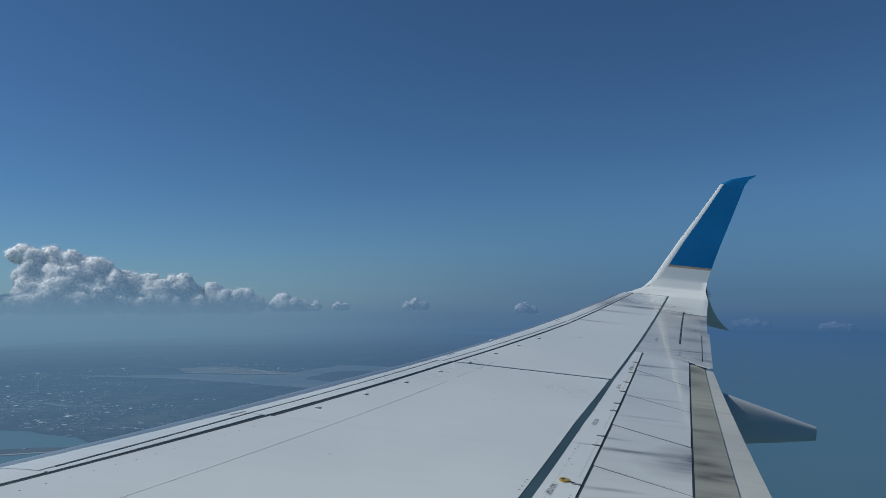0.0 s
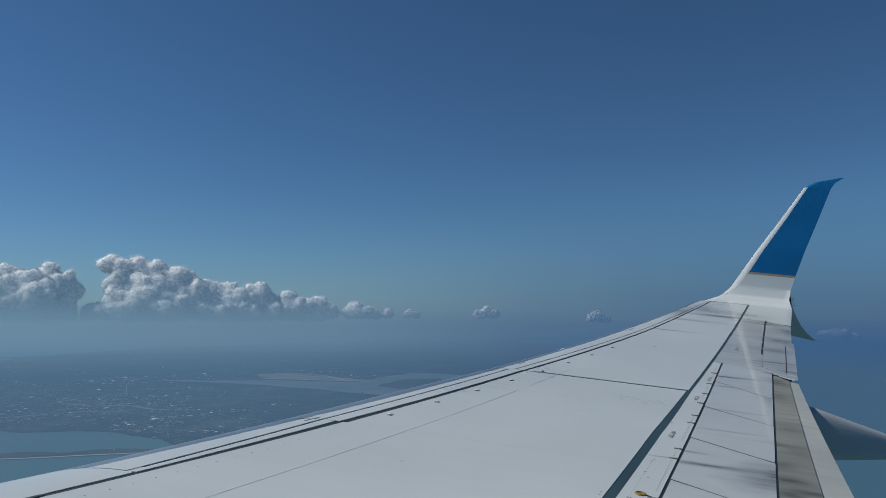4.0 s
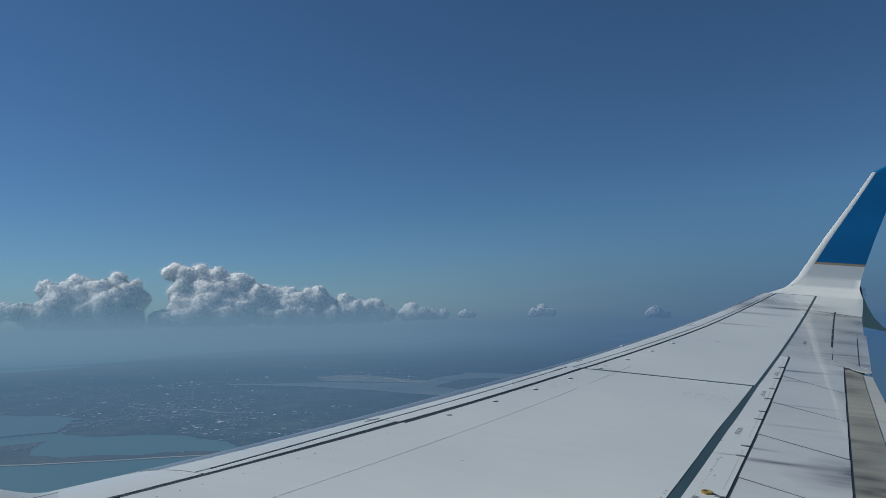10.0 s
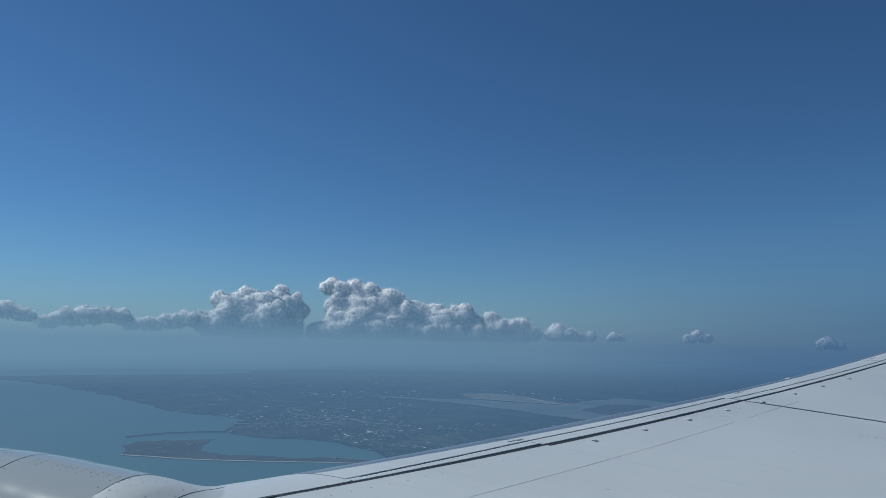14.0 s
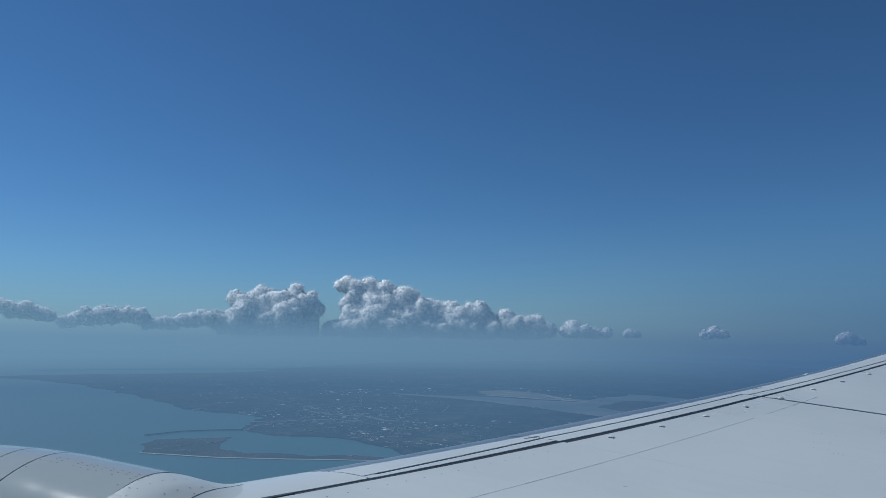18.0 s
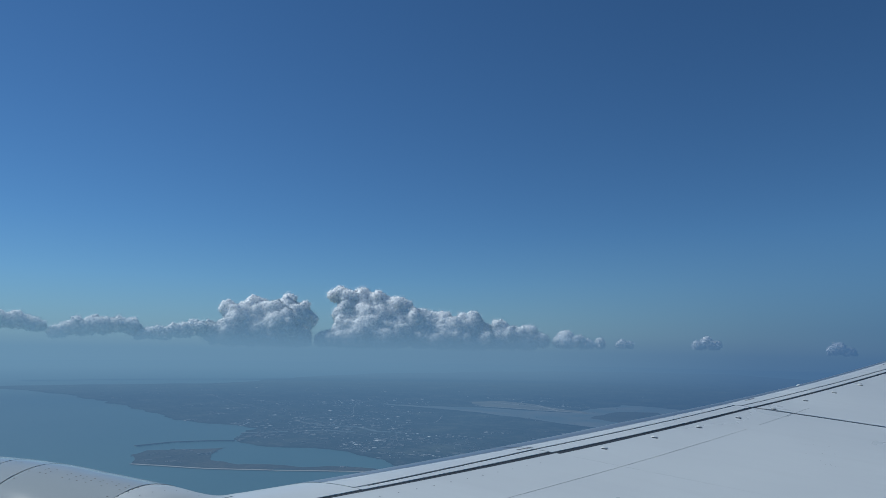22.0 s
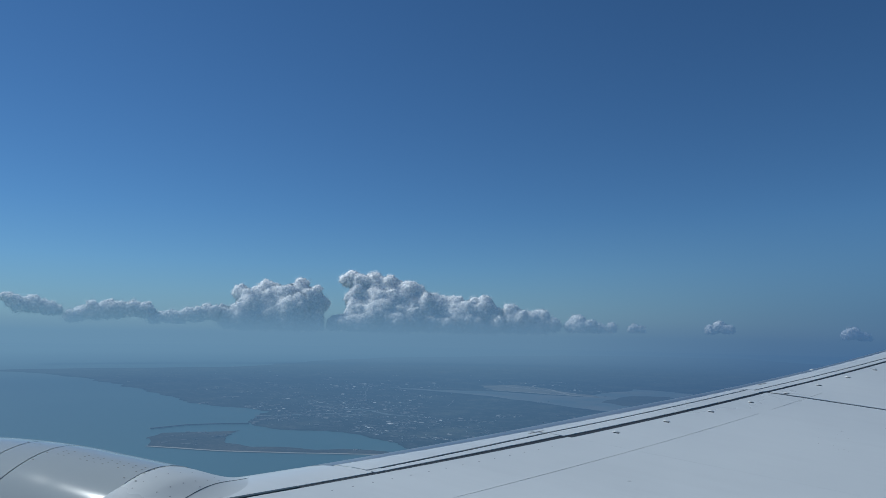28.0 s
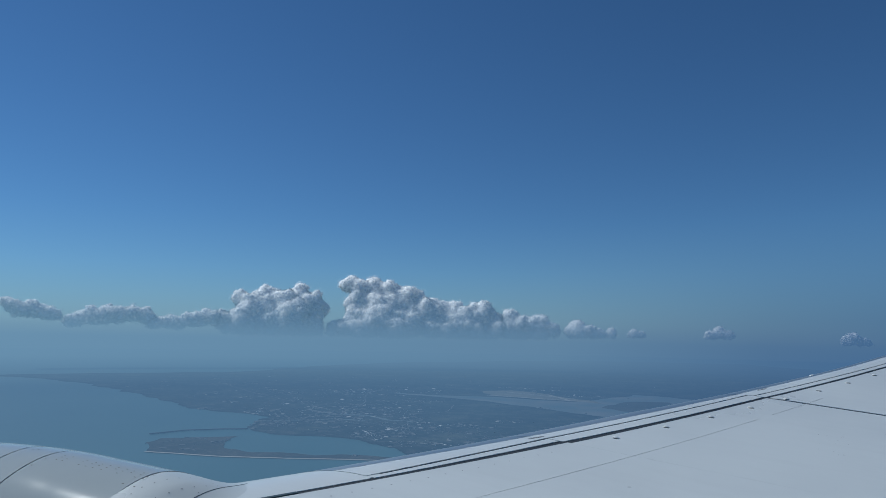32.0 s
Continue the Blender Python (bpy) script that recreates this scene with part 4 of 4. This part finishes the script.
def cloud(label, base, lobes, seed, voxel=3.0, stuff=None):
    """A cumulus from its large lobes (azimuth, height, radius, in degrees), each carrying smaller billows, grown into one skin over a flat base."""
    rng = random.Random(seed)
    ob = thing("cloud", label, "cloud", "clouds on the horizon", at=sky_place(sum(l[0] for l in lobes) / len(lobes), base))
    balls = []
    low = sky_place(0, base).z
    full = list(lobes)
    for a_, b_ in itertools.combinations(lobes, 2):      # the body that joins neighbouring lobes
        if math.hypot(a_[0] - b_[0], a_[1] - b_[1]) < 1.25 * (a_[2] + b_[2]):
            full.append(((a_[0] + b_[0]) / 2, (a_[1] + b_[1]) / 2 - 0.10, 0.74 * min(a_[2], b_[2])))
    for az, el, wide in lobes:
        while el - wide * 0.5 > base and wide > 0.6 and el < 3.3:
            el -= wide * 0.75
            full.append((az + rng.uniform(-.2, .2) * wide, max(el, base + 0.3 * wide), wide * 0.8))
    for az, el, wide in full:
        size = FAR * math.radians(wide) * 0.94
        c = sky_place(az, el, FAR + rng.uniform(-0.5, 0.5) * size)
        c = Vector((0, 0, ALT)) + (c - Vector((0, 0, ALT))) * (1 + 0.9 * math.tan(radians(el - base)) - 0.02)
        balls.append((c, size * 0.86, 0.95))
        for n in range(int(9 + 18 * wide)):
            d = Vector((rng.gauss(0, 1), rng.gauss(0, 1), rng.gauss(0.2, 0.9))).normalized()
            r = size * rng.uniform(0.16, 0.44)
            p = c + d * (size * 1.0 - r * 0.8)
            if p.z < low + r * 0.2:
                continue
            balls.append((p, r, 1.0))
            for m in range(4):
                e = (d + Vector((rng.gauss(0, .7), rng.gauss(0, .7), rng.gauss(0, .7)))).normalized()
                balls.append((p + e * r * 0.85, r * rng.uniform(0.22, 0.42), 1.0))
    me = skin_of_balls(balls, voxel)
    co, nr = np.empty(len(me.vertices) * 3), np.empty(len(me.vertices) * 3)
    me.vertices.foreach_get("co", co)
    me.vertices.foreach_get("normal", nr)
    co, nr = co.reshape(-1, 3), nr.reshape(-1, 3)
    push = np.array([noise.fractal(Vector(p) / 48.0, 0.9, 2.1, 3) * 5.0 + noise.turbulence(Vector(p) / 17.0, 3, True) * 7.5 - 3.6 for p in co]) * min(1.0, voxel / 2.4) ** 2
    for m, out, rag in zip(FRINGES, (2.0, 6.5), (1.25, 1.9)):
        shell_ = me.copy()
        far = co + nr * (push * rag + out * voxel / 3.0)[:, None]
        far[:, 2] = np.where(far[:, 2] < low, low - (low - far[:, 2]) * 0.5, far[:, 2])
        shell_.vertices.foreach_set("co", far.ravel())
        shell_.update()
        shell_.shade_smooth()
        part("fringe", shell_, m, ob, "thin torn edge of the cloud")
    co += nr * push[:, None]
    co[:, 2] = np.where(co[:, 2] < low, low - (low - co[:, 2]) * 0.3, co[:, 2])
    me.vertices.foreach_set("co", co.ravel())
    me.update()
    me.shade_smooth()
    part("billows", me, stuff or cloud_mat, ob)
    return ob


cloud("tall white cumulus with a grey flat base", -0.1, [
    (35.1, 4.15, 0.34), (35.4, 3.85, 0.28), (34.6, 3.75, 0.55), (33.4, 3.4, 1.05), (31.85, 3.1, 1.15), (30.15, 2.6, 1.15), (28.6, 1.95, 1.1), (26.75, 1.5, 1.1), (24.6, 1.6, 1.15), (23.3, 1.05, 0.7),
    (32.9, 1.8, 1.35), (30.75, 1.3, 1.4), (28.3, 0.95, 1.05), (34, 0.5, 0.85), (35.6, 0.55, 0.65), (36.4, 0.25, 0.4), (34.6, 2.2, 0.75), (25.8, 0.8, 0.95)], 1)
cloud("low ragged white cloud", -0.1, [(22.05, 1.2, 0.78), (21, 0.85, 0.8), (19.8, 0.85, 0.72), (18.8, 0.5, 0.48)], 2, 2.6, thin_mat)
cloud("low ragged white cloud", 0.0, [(17.4, 0.4, 0.4), (16.85, 0.6, 0.66), (15.9, 0.45, 0.5), (15.1, 0.3, 0.3), (14.2, 0.32, 0.3)], 12, 2.2, thin_mat)
cloud("small ragged white cloud", 0.05, [(12.7, 0.3, 0.2), (12.4, 0.42, 0.3), (11.9, 0.3, 0.2)], 13, 1.6, thin_mat)
cloud("white cumulus with a grey flat base", -0.1, [
    (43.7, 2.75, 0.38), (42.8, 2.25, 0.85), (41.5, 2.75, 0.8), (40.15, 2.4, 0.85), (39.15, 3.05, 0.7), (38, 2.35, 0.9), (43.3, 1.2, 0.9), (41.6, 1.3, 1.3), (39.5, 1.2, 1.35), (44.5, 0.6, 0.6), (37.3, 1.85, 0.48)], 3)
cloud("low ragged white cloud", 0.15, [(49.8, 0.45, 0.2), (49.2, 0.6, 0.36), (48.6, 0.75, 0.3), (47.9, 0.6, 0.42), (47.3, 0.85, 0.32), (46.6, 0.8, 0.45), (45.9, 1.15, 0.42), (45.3, 0.95, 0.45), (44.9, 1.35, 0.25)], 4, 2.4, thin_mat)
cloud("low ragged white cloud", 0.2, [(55.3, 0.55, 0.2), (54.7, 0.75, 0.38), (54, 1.05, 0.5), (53.4, 0.85, 0.45), (52.8, 1.25, 0.5), (52.1, 1.0, 0.5), (51.5, 1.4, 0.42), (50.9, 1.1, 0.45), (50.3, 1.3, 0.28), (50, 0.85, 0.28)], 5, 2.6, thin_mat)
cloud("low ragged white cloud", 0.6, [(59.3, 1.75, 0.24), (58.8, 1.45, 0.35), (58.2, 1.15, 0.4), (57.7, 1.45, 0.32), (57.2, 1.15, 0.4), (56.6, 1.0, 0.3), (56.2, 0.9, 0.18)], 6, 2.4, thin_mat)
cloud("small white cloud low over the sea", 0.1, [(7.0, 0.3, 0.28), (6.3, 0.5, 0.42), (5.6, 0.3, 0.27), (4.4, 0.25, 0.18), (3.9, 0.25, 0.16)], 7, 1.8, thin_mat)
cloud("small white cloud low over the sea", -0.2, [(-2.0, 0.05, 0.25), (-2.5, 0.22, 0.38), (-3.2, 0.0, 0.26), (-4.3, -0.05, 0.18), (-4.8, -0.05, 0.16)], 8, 1.8, thin_mat)
cloud("small white cloud low over the sea", -1.25, [(-18.3, -1.05, 0.26), (-19.0, -0.95, 0.3), (-19.7, -1.0, 0.28), (-20.4, -1.1, 0.2)], 9, 1.8, thin_mat)
cloud("small white cloud low over the sea", -1.4, [(-24.1, -1.25, 0.22), (-24.7, -1.15, 0.3), (-25.3, -1.2, 0.25), (-25.8, -1.25, 0.18)], 10, 1.8, thin_mat)


# ---------------------------------------------------------------- haze over the sea and the land, painted on a glowing shell
haze_glow_mat, nodes, links, bsdf = shader("haze")
nodes.remove(bsdf)
geo = nodes.new("ShaderNodeTexCoord")
sep = nodes.new("ShaderNodeSeparateXYZ")
links.new(geo.outputs["Object"], sep.inputs[0])
# added part-clear cylinder round the eye; its emission colour imitates distant haze
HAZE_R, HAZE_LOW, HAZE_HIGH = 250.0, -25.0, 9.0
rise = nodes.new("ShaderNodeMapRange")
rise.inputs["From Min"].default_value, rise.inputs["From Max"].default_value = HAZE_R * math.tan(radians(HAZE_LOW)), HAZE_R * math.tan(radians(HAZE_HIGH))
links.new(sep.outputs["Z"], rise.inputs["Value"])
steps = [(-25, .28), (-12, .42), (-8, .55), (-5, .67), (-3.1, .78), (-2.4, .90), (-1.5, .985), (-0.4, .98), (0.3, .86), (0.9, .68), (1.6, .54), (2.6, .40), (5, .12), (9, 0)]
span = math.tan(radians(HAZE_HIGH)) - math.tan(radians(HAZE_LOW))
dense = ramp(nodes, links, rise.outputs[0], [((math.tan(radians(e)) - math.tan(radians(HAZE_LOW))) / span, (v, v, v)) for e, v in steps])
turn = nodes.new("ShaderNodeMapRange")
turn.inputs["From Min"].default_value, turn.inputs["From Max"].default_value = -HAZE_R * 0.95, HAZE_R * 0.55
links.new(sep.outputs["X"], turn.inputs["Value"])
# denser seaward, where the shell's dark tone dims the low sky
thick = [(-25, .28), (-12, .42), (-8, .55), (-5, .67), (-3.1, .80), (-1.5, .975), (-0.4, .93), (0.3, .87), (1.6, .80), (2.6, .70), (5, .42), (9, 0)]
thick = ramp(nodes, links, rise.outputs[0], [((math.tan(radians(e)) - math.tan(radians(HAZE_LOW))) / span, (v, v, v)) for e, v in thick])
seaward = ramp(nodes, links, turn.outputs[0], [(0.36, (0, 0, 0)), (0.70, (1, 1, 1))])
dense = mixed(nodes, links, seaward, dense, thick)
# haze brightness set by colour: palest towards -x, darker towards +x
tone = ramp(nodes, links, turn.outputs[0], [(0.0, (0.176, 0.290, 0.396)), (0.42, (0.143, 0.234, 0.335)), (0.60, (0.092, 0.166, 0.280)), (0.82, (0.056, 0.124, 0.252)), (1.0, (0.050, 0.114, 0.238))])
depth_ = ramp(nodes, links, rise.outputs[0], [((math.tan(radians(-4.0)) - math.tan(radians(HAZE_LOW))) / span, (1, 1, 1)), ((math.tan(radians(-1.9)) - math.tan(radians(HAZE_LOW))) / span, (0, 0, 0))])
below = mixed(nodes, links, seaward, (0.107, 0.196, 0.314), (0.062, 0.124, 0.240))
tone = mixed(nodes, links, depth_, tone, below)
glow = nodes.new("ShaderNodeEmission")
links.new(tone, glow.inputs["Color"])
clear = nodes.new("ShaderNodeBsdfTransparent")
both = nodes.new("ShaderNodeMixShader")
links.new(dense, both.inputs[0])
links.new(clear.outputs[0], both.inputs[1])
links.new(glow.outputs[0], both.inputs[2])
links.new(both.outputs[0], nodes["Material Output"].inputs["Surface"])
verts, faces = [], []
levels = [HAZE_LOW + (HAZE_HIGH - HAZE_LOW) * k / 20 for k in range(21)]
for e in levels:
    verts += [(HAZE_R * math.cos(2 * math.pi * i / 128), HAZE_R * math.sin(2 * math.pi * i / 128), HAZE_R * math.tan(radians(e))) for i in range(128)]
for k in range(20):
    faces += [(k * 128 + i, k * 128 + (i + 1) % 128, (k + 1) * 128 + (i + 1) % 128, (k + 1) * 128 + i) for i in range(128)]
veil = part("backdrop", mesh_of("backdrop", verts, faces), haze_glow_mat)
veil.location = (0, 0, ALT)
tagged(veil, "glowing blue-grey shell that paints haze low round the horizon", "haze", kind="structure")
